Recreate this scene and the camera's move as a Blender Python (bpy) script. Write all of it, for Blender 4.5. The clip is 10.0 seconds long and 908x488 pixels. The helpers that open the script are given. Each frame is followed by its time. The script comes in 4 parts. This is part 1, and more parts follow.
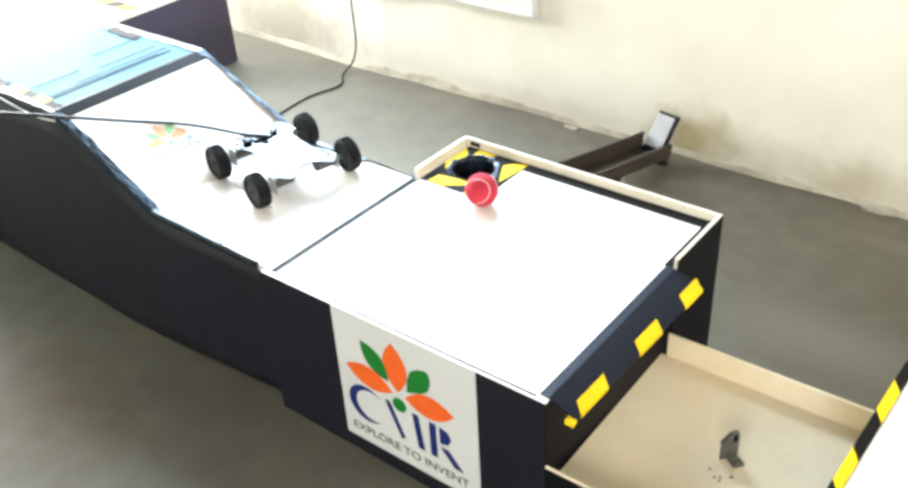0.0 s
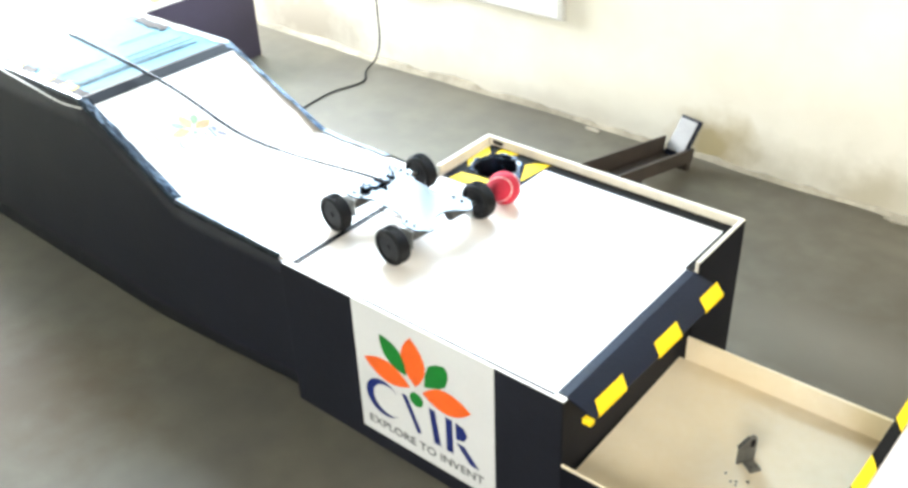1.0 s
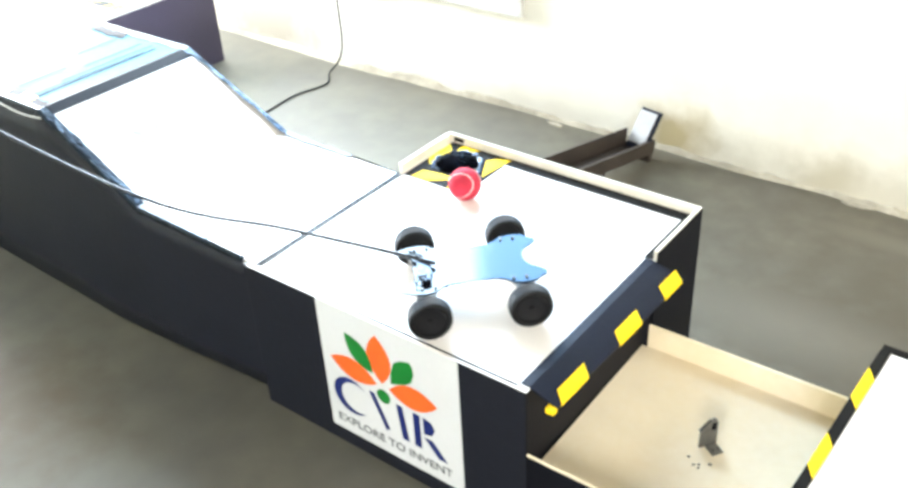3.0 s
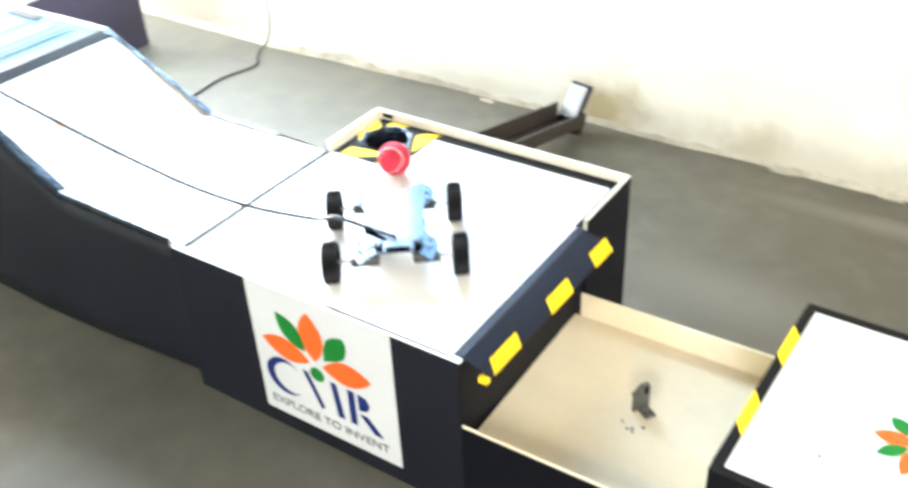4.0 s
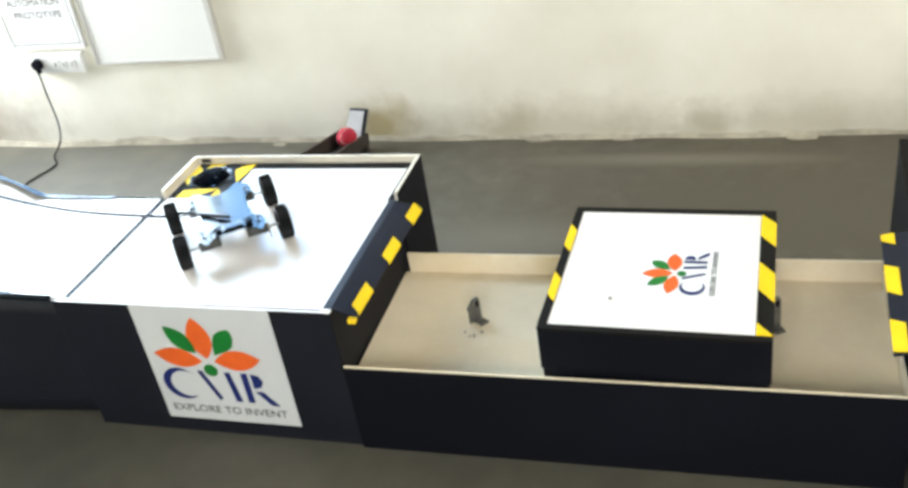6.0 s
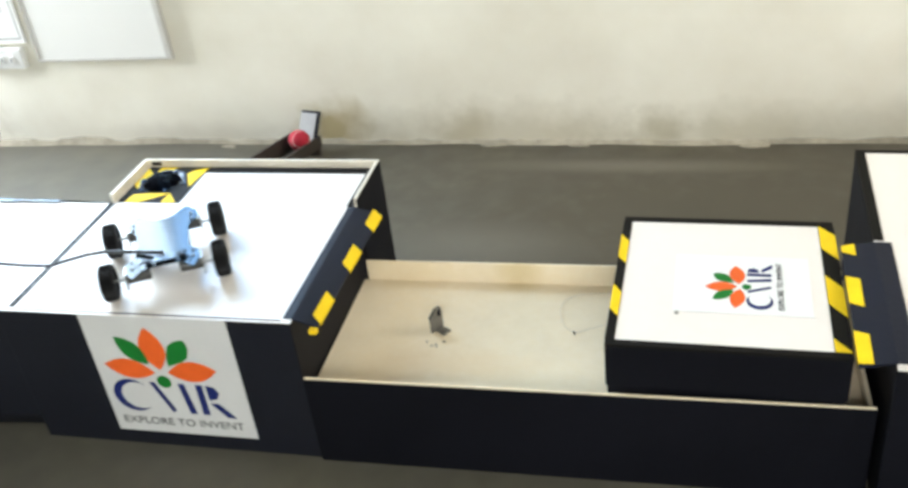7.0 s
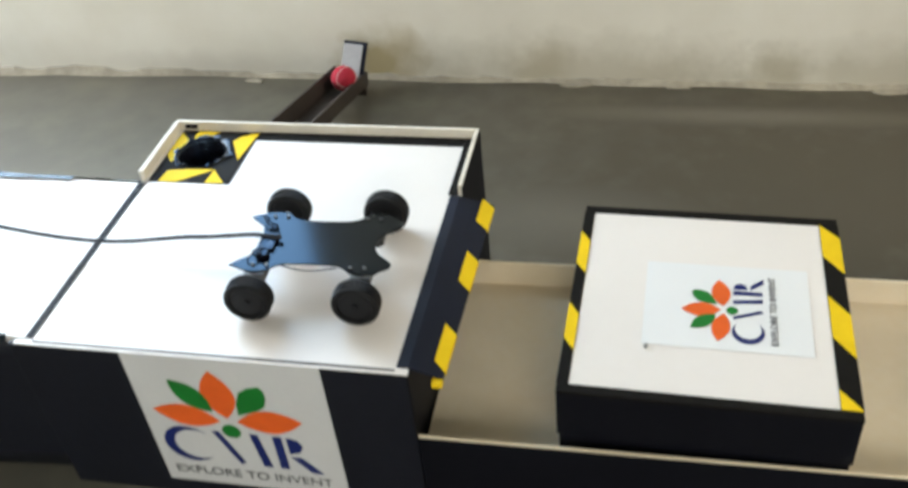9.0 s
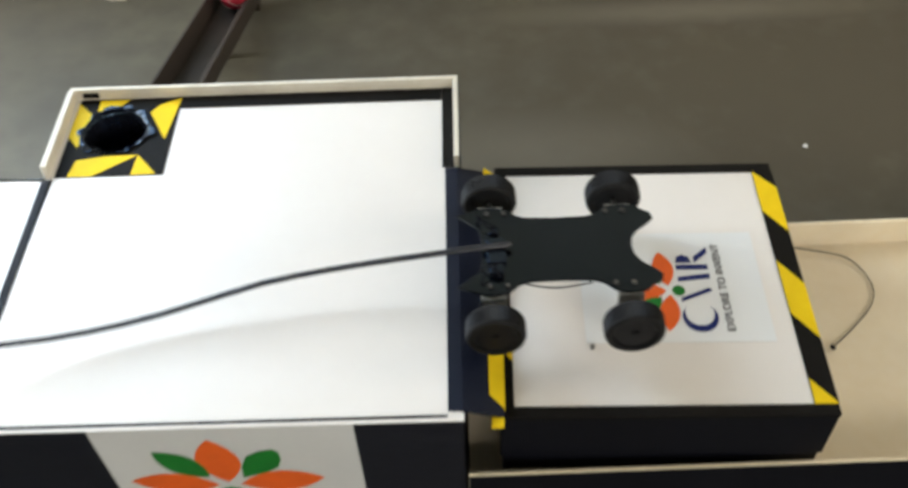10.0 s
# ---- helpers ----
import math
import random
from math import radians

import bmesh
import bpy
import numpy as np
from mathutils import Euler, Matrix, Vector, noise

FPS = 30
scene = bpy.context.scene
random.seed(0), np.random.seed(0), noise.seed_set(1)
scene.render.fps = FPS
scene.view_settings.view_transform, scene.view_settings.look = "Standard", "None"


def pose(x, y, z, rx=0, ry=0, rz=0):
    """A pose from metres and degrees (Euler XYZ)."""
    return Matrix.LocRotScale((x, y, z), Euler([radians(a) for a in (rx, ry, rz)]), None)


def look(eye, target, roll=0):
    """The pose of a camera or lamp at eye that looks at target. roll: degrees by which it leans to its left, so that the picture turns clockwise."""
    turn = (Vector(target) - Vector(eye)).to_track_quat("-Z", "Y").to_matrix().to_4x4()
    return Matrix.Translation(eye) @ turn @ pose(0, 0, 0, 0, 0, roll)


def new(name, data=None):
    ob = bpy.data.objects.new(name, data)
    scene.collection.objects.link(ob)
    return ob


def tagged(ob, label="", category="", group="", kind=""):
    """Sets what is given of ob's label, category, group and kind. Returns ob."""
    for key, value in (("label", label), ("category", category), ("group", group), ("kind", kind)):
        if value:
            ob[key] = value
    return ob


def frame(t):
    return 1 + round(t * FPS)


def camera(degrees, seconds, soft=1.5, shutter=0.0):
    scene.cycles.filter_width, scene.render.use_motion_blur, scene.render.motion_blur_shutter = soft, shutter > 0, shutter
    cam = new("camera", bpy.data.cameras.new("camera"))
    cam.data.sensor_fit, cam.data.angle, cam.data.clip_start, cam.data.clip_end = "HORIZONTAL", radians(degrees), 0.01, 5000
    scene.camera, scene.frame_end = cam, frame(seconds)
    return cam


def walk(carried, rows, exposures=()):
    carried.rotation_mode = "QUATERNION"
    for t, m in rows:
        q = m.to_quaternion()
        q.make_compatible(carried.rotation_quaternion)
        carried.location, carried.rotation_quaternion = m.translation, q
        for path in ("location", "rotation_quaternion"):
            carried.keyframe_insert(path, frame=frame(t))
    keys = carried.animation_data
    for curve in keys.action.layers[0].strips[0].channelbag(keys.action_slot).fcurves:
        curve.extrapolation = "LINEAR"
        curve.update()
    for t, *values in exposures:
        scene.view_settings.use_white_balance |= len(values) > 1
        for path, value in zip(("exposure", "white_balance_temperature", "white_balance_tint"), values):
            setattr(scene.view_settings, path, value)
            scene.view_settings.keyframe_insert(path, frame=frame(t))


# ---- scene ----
cam = camera(50.3, 10.0, 3.0, 0.4)
PATH = [
    (0, (0.591, -0.912, 1.341), (-0.474, 0.375, 0.241), -3.4),
    (0.5, (0.562, -0.954, 1.338), (-0.447, 0.365, 0.223), -2.3),
    (0.8, (0.567, -0.941, 1.348), (-0.499, 0.335, 0.236), -1.7),
    (1, (0.585, -0.926, 1.336), (-0.503, 0.344, 0.24), -2.3),
    (1.2, (0.589, -0.912, 1.345), (-0.483, 0.369, 0.246), -2.5),
    (1.5, (0.601, -0.904, 1.317), (-0.436, 0.38, 0.188), -2.0),
    (2, (0.6, -0.921, 1.33), (-0.483, 0.355, 0.234), -3.4),
    (2.5, (0.61, -0.927, 1.341), (-0.484, 0.354, 0.264), -3.7),
    (2.7, (0.615, -0.924, 1.343), (-0.454, 0.364, 0.249), -3.7),
    (3.8, (0.621, -0.924, 1.319), (-0.406, 0.392, 0.218), -2.8),
    (4, (0.637, -0.914, 1.315), (-0.309, 0.44, 0.186), -2.9),
    (4.2, (0.632, -0.948, 1.336), (-0.237, 0.422, 0.166), -4.8),
    (4.5, (0.669, -1.005, 1.33), (-0.032, 0.456, 0.157), -5.5),
    (4.8, (0.707, -1.117, 1.359), (0.125, 0.43, 0.232), -6.5),
    (5, (0.758, -1.166, 1.34), (0.083, 0.36, 0.238), -8.2),
    (5.2, (0.785, -1.224, 1.344), (0.091, 0.299, 0.248), -9.5),
    (6.3, (0.754, -1.342, 1.378), (0.203, 0.276, 0.339), -8.9),
    (6.5, (0.748, -1.338, 1.381), (0.216, 0.281, 0.334), -8.2),
    (7, (0.711, -1.315, 1.375), (0.241, 0.313, 0.314), -7.3),
    (7.2, (0.689, -1.306, 1.371), (0.27, 0.327, 0.296), -6.6),
    (7.5, (0.645, -1.305, 1.371), (0.199, 0.312, 0.281), -6.7),
    (8, (0.536, -1.182, 1.351), (0.121, 0.414, 0.219), -7.3),
    (8.2, (0.481, -1.126, 1.365), (0.045, 0.44, 0.2), -8.3),
    (8.5, (0.445, -1.048, 1.354), (-0.016, 0.491, 0.162), -7.9),
    (8.7, (0.399, -0.996, 1.358), (-0.03, 0.513, 0.116), -6.7),
    (9, (0.325, -0.897, 1.33), (-0.071, 0.604, 0.07), -6.4),
    (9.2, (0.249, -0.832, 1.328), (-0.081, 0.709, 0.094), -6.5),
    (9.5, (0.129, -0.776, 1.333), (-0.154, 0.709, 0.024), -7.1),
    (9.8, (0.048, -0.676, 1.318), (-0.071, 0.684, -0.141), -5.3),
    (10, (0.012, -0.593, 1.328), (-0.016, 0.718, -0.182), -2.7),
]
EXPOSURES = [(0, 1.52, 6550, 10), (1.0, 1.73, 6400, 10), (2.7, 1.98, 6200, 10), (4.0, 2.0, 6250, 10), (4.5, 1.88, 6250, 10), (5.2, 1.52, 6350, 10),
             (6.3, 1.21, 6250, 10), (7.0, 1.12, 6260, 10), (8.0, 0.76, 6330, 11), (9.0, 0.70, 6460, 11), (9.5, 0.82, 6520, 12), (10.0, 0.59, 6680, 12)]
walk(cam, [(t, look(eye, target, roll)) for t, eye, target, roll in PATH], EXPOSURES)

# ---- light ----
world = bpy.data.worlds.new("sky_world")
scene.world = world
world.use_nodes = True
wn = world.node_tree.nodes
sky = wn.new("ShaderNodeTexSky")
sky.sky_type = "NISHITA"
sky.sun_disc = False
sky.sun_elevation, sky.sun_rotation = radians(48), radians(200)
world.node_tree.links.new(sky.outputs[0], wn["Background"].inputs[0])
wn["Background"].inputs[1].default_value = 0.15


def window_light(name, m, w, h, watts, colour):
    la = bpy.data.lights.new(name, "AREA")
    la.shape, la.size, la.size_y, la.energy, la.color = "RECTANGLE", w, h, watts, colour
    ob = new(name, la)
    ob.matrix_world = m
    return ob


# the daylight of the left and back windows; the far back pane shows blue sky
window_light("window_light_left", look((-3.24, 0.92, 1.15), (0.0, 0.75, 0.4)), 0.74, 1.1, 52, (0.95, 0.98, 1.0))
window_light("window_light_back", look((-2.055, 1.45, 1.505), (-1.7, -2.0, 0.6)), 1.63, 1.25, 64, (0.74, 0.89, 1.0))
window_light("window_light_blue_pane", look((-1.005, 1.45, 1.505), (-0.98, -2.0, 0.9)), 0.43, 1.25, 8.2, (0.34, 0.62, 1.0))
# front and right lamps are fill, added at windows that are not seen
window_light("fill_light_front", look((1.0, -3.14, 1.78), (0.7, 0.5, 0.5)), 2.1, 1.1, 36, (1.0, 0.965, 0.88))
window_light("fill_light_right", look((3.25, 0.72, 1.65), (0.5, 0.45, 0.2)), 0.95, 0.95, 22, (1.0, 0.93, 0.80))


# ---- materials ----
def mat(name, colour, rough=0.6, metal=0.0, spread=0.12, scale=8.0, fine=120.0, bump=0.15, dark=None, coat=0.0, spec=0.5, uneven=0.08, tint=None):
    """A surface with broad tone patches, fine grain, uneven gloss and a light relief."""
    m = bpy.data.materials.new(name)
    m.use_nodes = True
    nt = m.node_tree
    n, l = nt.nodes, nt.links
    b = n["Principled BSDF"]
    tc = n.new("ShaderNodeTexCoord")
    big = n.new("ShaderNodeTexNoise")
    big.inputs["Scale"].default_value, big.inputs["Detail"].default_value = scale, 6
    small = n.new("ShaderNodeTexNoise")
    small.inputs["Scale"].default_value, small.inputs["Detail"].default_value = fine, 3
    for t in (big, small):
        l.new(tc.outputs["Object"], t.inputs["Vector"])
    ramp = n.new("ShaderNodeValToRGB")
    d = dark if dark else tuple(c * (1 - 2.2 * spread) for c in colour)
    ramp.color_ramp.elements[0].position, ramp.color_ramp.elements[1].position = 0.3, 0.7
    ramp.color_ramp.elements[0].color = (*d, 1)
    ramp.color_ramp.elements[1].color = (*colour, 1)
    l.new(big.outputs["Fac"], ramp.inputs[0])
    mix = n.new("ShaderNodeMix")
    mix.data_type, mix.blend_type = "RGBA", "OVERLAY"
    mix.inputs["Factor"].default_value = min(1.0, spread * 1.5)
    l.new(ramp.outputs[0], mix.inputs[6])
    l.new(small.outputs["Fac"], mix.inputs[7])
    l.new(mix.outputs[2], b.inputs["Base Color"])
    mr = n.new("ShaderNodeMapRange")
    mr.inputs[3].default_value, mr.inputs[4].default_value = max(0.02, rough - uneven), min(1, rough + uneven)
    l.new(big.outputs["Fac"], mr.inputs[0])
    l.new(mr.outputs[0], b.inputs["Roughness"])
    b.inputs["Metallic"].default_value = metal
    b.inputs["Coat Weight"].default_value = coat
    b.inputs["Coat Roughness"].default_value = 0.06
    b.inputs["Specular IOR Level"].default_value = spec
    if tint:
        b.inputs["Specular Tint"].default_value = (*tint, 1)
    if bump:
        bp = n.new("ShaderNodeBump")
        bp.inputs["Strength"].default_value, bp.inputs["Distance"].default_value = bump, 0.002
        l.new(small.outputs["Fac"], bp.inputs["Height"])
        l.new(bp.outputs[0], b.inputs["Normal"])
    return m


M_FLOOR = mat("worn_grey_concrete", (0.135, 0.124, 0.087), 0.55, spread=0.15, scale=2.2, fine=14, bump=0.06, dark=(0.085, 0.079, 0.066))
M_WALL = mat("cream_distemper", (0.87, 0.845, 0.74), 0.85, spread=0.05, scale=2.6, fine=18, bump=0.15, dark=(0.74, 0.70, 0.59))
M_SKIRT = mat("flaking_lime_edge", (0.44, 0.40, 0.31), 0.9, spread=0.18, scale=9, fine=60, bump=0.6)
# unseen ceiling, made nearly black so that glossy blacks reflect little light
M_CEIL = mat("darkened_unseen_ceiling", (0.055, 0.054, 0.050), 0.9, spread=0.04)
M_BLACK = mat("black_chart_paper", (0.0045, 0.0050, 0.0085), 0.55, spread=0.15, scale=3, fine=70, bump=0.1, spec=0.12)
# the tint puts the sky's blue into the tape's glints
M_TAPE = mat("black_glossy_tape", (0.008, 0.009, 0.014), 0.16, spread=0.15, scale=14, fine=95, bump=0.9, spec=0.4, tint=(0.45, 0.72, 1.0))
M_NAVY = mat("dark_navy_rexine", (0.008, 0.011, 0.024), 0.5, spread=0.12, scale=6, fine=180, bump=0.25, spec=0.2)
M_TOP = mat("white_laminate_board", (0.82, 0.775, 0.72), 0.36, spread=0.03, scale=3, fine=50, bump=0.03, spec=0.4)
M_BOARD = mat("pale_plywood_edge", (0.76, 0.70, 0.58), 0.6, spread=0.09, scale=10, fine=90, bump=0.15)
M_TRAY = mat("beige_plywood", (0.91, 0.79, 0.575), 0.5, spread=0.08, scale=5, fine=60, bump=0.08)
M_YELLOW = mat("yellow_tape", (0.88, 0.60, 0.012), 0.6, spread=0.05, scale=20, fine=80, bump=0.1, spec=0.12)
M_HAZ = mat("black_hazard_tape", (0.009, 0.008, 0.007), 0.65, spread=0.12, scale=20, fine=80, bump=0.1, spec=0.1)
M_PAPER = mat("white_poster_paper", (0.80, 0.81, 0.80), 0.5, spread=0.02, scale=5, bump=0.03)
M_POSTER = mat("grey_white_poster_vinyl", (0.60, 0.605, 0.60), 0.45, spread=0.03, scale=6, bump=0.04)
M_ORANGE = mat("print_orange", (0.80, 0.125, 0.018), 0.5, spread=0.06, scale=25, bump=0.0, spec=0.25)
M_GREEN = mat("print_green", (0.010, 0.185, 0.026), 0.5, spread=0.08, scale=25, bump=0.0, spec=0.25)
M_BLUE = mat("print_blue", (0.009, 0.020, 0.135), 0.5, spread=0.06, scale=25, bump=0.0, spec=0.25)
M_INK = mat("print_grey", (0.075, 0.075, 0.08), 0.6, spread=0.04, bump=0.0, spec=0.25)
PRINT_INKS = (M_ORANGE, M_GREEN, M_BLUE, M_INK)
# the ramp print's inks, with the window's glare put into their colour
GLARE_INKS = (mat("glare_washed_orange", (0.82, 0.34, 0.15), 0.5, spread=0.06, scale=30, bump=0.0), mat("glare_washed_green", (0.24, 0.48, 0.22), 0.5, spread=0.06, scale=30, bump=0.0),
              mat("glare_washed_blue", (0.30, 0.36, 0.56), 0.5, spread=0.06, scale=30, bump=0.0), mat("glare_washed_grey", (0.55, 0.55, 0.55), 0.5, spread=0.06, scale=30, bump=0.0))
M_RUBBER = mat("black_tyre_rubber", (0.003, 0.003, 0.004), 0.6, spread=0.2, scale=30, fine=160, bump=0.25, spec=0.25)
M_HUB = mat("dark_grey_wheel_plastic", (0.0045, 0.0045, 0.006), 0.5, spread=0.12, scale=25, bump=0.08, spec=0.25)
# reflections on the plate are tinted towards the blue of the sky
M_PLATE = mat("glossy_black_acrylic", (0.002, 0.0025, 0.0045), 0.13, spread=0.1, scale=12, bump=0.0, spec=0.4, uneven=0.02, tint=(0.66, 0.86, 1.0))
M_STEEL = mat("dull_zinc_steel", (0.42, 0.42, 0.40), 0.38, metal=0.9, spread=0.12, scale=18, bump=0.12)
M_DKSTEEL = mat("dark_steel", (0.12, 0.115, 0.105), 0.42, metal=0.6, spread=0.2, scale=16, bump=0.15)
M_BRACKET = mat("grey_galvanised_bracket", (0.20, 0.19, 0.165), 0.5, metal=0.35, spread=0.2, scale=40, bump=0.12)
M_MOTOR = mat("tarnished_motor_case", (0.08, 0.08, 0.076), 0.5, metal=0.4, spread=0.2, scale=30, bump=0.15)
M_RED = mat("red_felt", (0.52, 0.018, 0.045), 0.85, spread=0.12, scale=40, fine=400, bump=0.6)
M_SEAM = mat("pale_seam_rubber", (0.78, 0.62, 0.58), 0.7, spread=0.05, bump=0.05)
M_CHUTE = mat("dark_brown_painted_tin", (0.055, 0.042, 0.034), 0.55, metal=0.1, spread=0.18, scale=12, bump=0.12)
M_CABLE = mat("black_cable_sheath", (0.006, 0.007, 0.011), 0.7, spread=0.1, scale=30, bump=0.05, spec=0.08)
M_TETHER = mat("grey_black_flex", (0.022, 0.024, 0.031), 0.24, spread=0.15, scale=40, bump=0.08, spec=0.55)
# nearly matte; the sheet's window reflection is put into its pale blue base
M_SHEET = mat("plastic_sheet_blue_sheen", (0.07, 0.175, 0.225), 0.6, spread=0.10, scale=6, fine=40, bump=0.12, spec=0.05)
M_WHITEP = mat("white_switch_plastic", (0.80, 0.80, 0.78), 0.35, spread=0.02, bump=0.02)
M_ENAMEL = mat("white_enamel_board", (0.82, 0.82, 0.79), 0.35, spread=0.02, scale=2, bump=0.02)
M_ALU = mat("grey_aluminium_sheet", (0.36, 0.36, 0.36), 0.55, metal=0.2, spread=0.07, scale=15, bump=0.08)
M_PALEFRAME = mat("pale_board_frame", (0.60, 0.59, 0.55), 0.45, spread=0.06, scale=12, bump=0.05)
M_LATTICE = mat("grey_lattice_plastic", (0.20, 0.19, 0.16), 0.6, spread=0.1, scale=20, bump=0.1, spec=0.2)
# dark paper whose base colour carries the blue glow of the windows
M_PANEL = mat("chart_paper_blue_glow", (0.0085, 0.0098, 0.0165), 0.40, spread=0.15, scale=3, fine=70, bump=0.12, spec=0.3)
M_DARKWALL = mat("dark_maroon_panel", (0.050, 0.040, 0.070), 0.5, spread=0.12, scale=3, bump=0.1)
M_FRAME = mat("painted_window_frame", (0.45, 0.42, 0.36), 0.5, spread=0.06, bump=0.08)

def add_patches(m, spots, flat=False):
    """Brown stains and darker or paler patches of uneven outline, each at its own place."""
    nt = m.node_tree
    n, l = nt.nodes, nt.links
    b = n["Principled BSDF"]
    geo = n.new("ShaderNodeTexCoord")
    nz = n.new("ShaderNodeTexNoise")
    nz.inputs["Scale"].default_value, nz.inputs["Detail"].default_value = 14, 6
    l.new(geo.outputs["Object"], nz.inputs["Vector"])
    for (cx, cz), (rx, rz), colour, strength in spots:
        mp = n.new("ShaderNodeMapping")
        mp.inputs["Location"].default_value = (-cx / rx, -cz / rz, 0) if flat else (-cx / rx, 0, -cz / rz)
        mp.inputs["Scale"].default_value = (1 / rx, 1 / rz, 0) if flat else (1 / rx, 0, 1 / rz)
        l.new(geo.outputs["Object"], mp.inputs["Vector"])
        ln = n.new("ShaderNodeVectorMath")
        ln.operation = "LENGTH"
        l.new(mp.outputs[0], ln.inputs[0])
        add = n.new("ShaderNodeMath")
        add.operation = "ADD"
        l.new(ln.outputs["Value"], add.inputs[0])
        l.new(nz.outputs["Fac"], add.inputs[1])
        rg = n.new("ShaderNodeMapRange")
        rg.inputs[1].default_value, rg.inputs[2].default_value = 0.75, 1.55
        rg.inputs[3].default_value, rg.inputs[4].default_value = strength, 0.0
        l.new(add.outputs[0], rg.inputs[0])
        mx = n.new("ShaderNodeMix")
        mx.data_type = "RGBA"
        l.new(rg.outputs[0], mx.inputs["Factor"])
        l.new(b.inputs["Base Color"].links[0].from_socket, mx.inputs[6])
        mx.inputs[7].default_value = (*colour, 1)
        l.new(mx.outputs[2], b.inputs["Base Color"])


# brown stains low on the wall; the far left patch is broad and darker
add_patches(M_WALL, (((-0.425, 0.045), (0.135, 0.13), (0.42, 0.33, 0.13), 0.8), ((0.15, 0.03), (0.62, 0.13), (0.40, 0.36, 0.25), 0.5), ((0.85, 0.03), (0.50, 0.12), (0.42, 0.39, 0.28), 0.45), ((0.02, 0.05), (0.10, 0.09), (0.36, 0.31, 0.18), 0.4), ((0.62, 0.06), (0.12, 0.07), (0.38, 0.34, 0.22), 0.4),
                    ((-0.95, 0.03), (0.40, 0.06), (0.50, 0.46, 0.38), 0.35), ((-2.10, 0.10), (0.45, 0.22), (0.36, 0.30, 0.21), 0.65), ((1.4, 0.08), (0.25, 0.08), (0.55, 0.50, 0.42), 0.2)))

# rusty, pale scuffed and plain darker patches; the broadest lies behind the platforms
add_patches(M_FLOOR, (((-1.09, -0.33), (0.34, 0.22), (0.085, 0.052, 0.022), 0.55), ((0.80, 0.93), (1.60, 0.85), (0.072, 0.060, 0.040), 0.85), ((0.2, 0.80), (0.30, 0.12), (0.17, 0.155, 0.125), 0.4),
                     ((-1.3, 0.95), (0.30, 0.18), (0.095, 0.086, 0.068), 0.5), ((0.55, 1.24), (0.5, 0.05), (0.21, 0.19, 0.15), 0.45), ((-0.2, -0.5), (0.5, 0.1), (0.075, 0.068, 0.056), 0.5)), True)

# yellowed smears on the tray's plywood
add_patches(M_TRAY, (((0.30, 0.12), (0.17, 0.06), (0.74, 0.56, 0.33), 0.40), ((0.14, 0.10), (0.10, 0.10), (0.72, 0.57, 0.38), 0.30), ((0.36, 0.39), (0.06, 0.03), (0.60, 0.47, 0.22), 0.55),
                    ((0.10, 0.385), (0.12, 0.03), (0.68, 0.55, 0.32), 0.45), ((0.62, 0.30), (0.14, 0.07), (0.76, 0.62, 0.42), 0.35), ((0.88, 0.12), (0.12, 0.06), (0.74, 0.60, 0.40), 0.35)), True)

g = bpy.data.materials.new("window_glass")
g.use_nodes = True
gb = g.node_tree.nodes["Principled BSDF"]
gb.inputs["Transmission Weight"].default_value, gb.inputs["Roughness"].default_value, gb.inputs["IOR"].default_value = 1.0, 0.0, 1.45
M_GLASS = g


# ---- builders ----
def part(name, bm, material, parent=None, label=""):
    me = bpy.data.meshes.new(name)
    bmesh.ops.recalc_face_normals(bm, faces=bm.faces)
    bm.to_mesh(me)
    bm.free()
    me.materials.append(material)
    ob = new(name, me)
    if parent is not None:
        ob.parent = parent
    if label:
        ob["label"] = label
    return ob


def empty(name, m=None, label="", category="", group="", kind=""):
    ob = new(name)
    ob.empty_display_size = 0.02
    if m is not None:
        ob.matrix_world = m
    return tagged(ob, label, category, group, kind)


def box(x0, x1, y0, y1, z0, z1, bevel=0.0, bm=None, seg=2):
    own = bmesh.new()
    bmesh.ops.create_cube(own, size=1)
    for v in own.verts:
        v.co = Vector((x0 + (v.co.x + .5) * (x1 - x0), y0 + (v.co.y + .5) * (y1 - y0), z0 + (v.co.z + .5) * (z1 - z0)))
    if bevel:
        bmesh.ops.bevel(own, geom=own.edges[:], offset=bevel, segments=seg, affect="EDGES", profile=0.6)
    return own


def merge(*bms):
    out = bmesh.new()
    for b in bms:
        me = bpy.data.meshes.new("join")
        b.to_mesh(me)
        b.free()
        out.from_mesh(me)
        bpy.data.meshes.remove(me)
    return out


def moved(bm, m):
    bmesh.ops.transform(bm, matrix=m, verts=bm.verts)
    return bm


def slab(pts, z0, z1, bevel=0.0):
    """A flat piece with this outline, from z0 to z1."""
    bm = bmesh.new()
    vs = [bm.verts.new((x, y, z0)) for x, y in pts]
    f = bm.faces.new(vs)
    r = bmesh.ops.extrude_face_region(bm, geom=[f])
    for v in r["geom"]:
        if isinstance(v, bmesh.types.BMVert):
            v.co.z = z1
    if bevel:
        es = [e for e in bm.edges if abs(e.verts[0].co.z - e.verts[1].co.z) < 1e-6]
        bmesh.ops.bevel(bm, geom=es, offset=bevel, segments=1, affect="EDGES")
    return bm


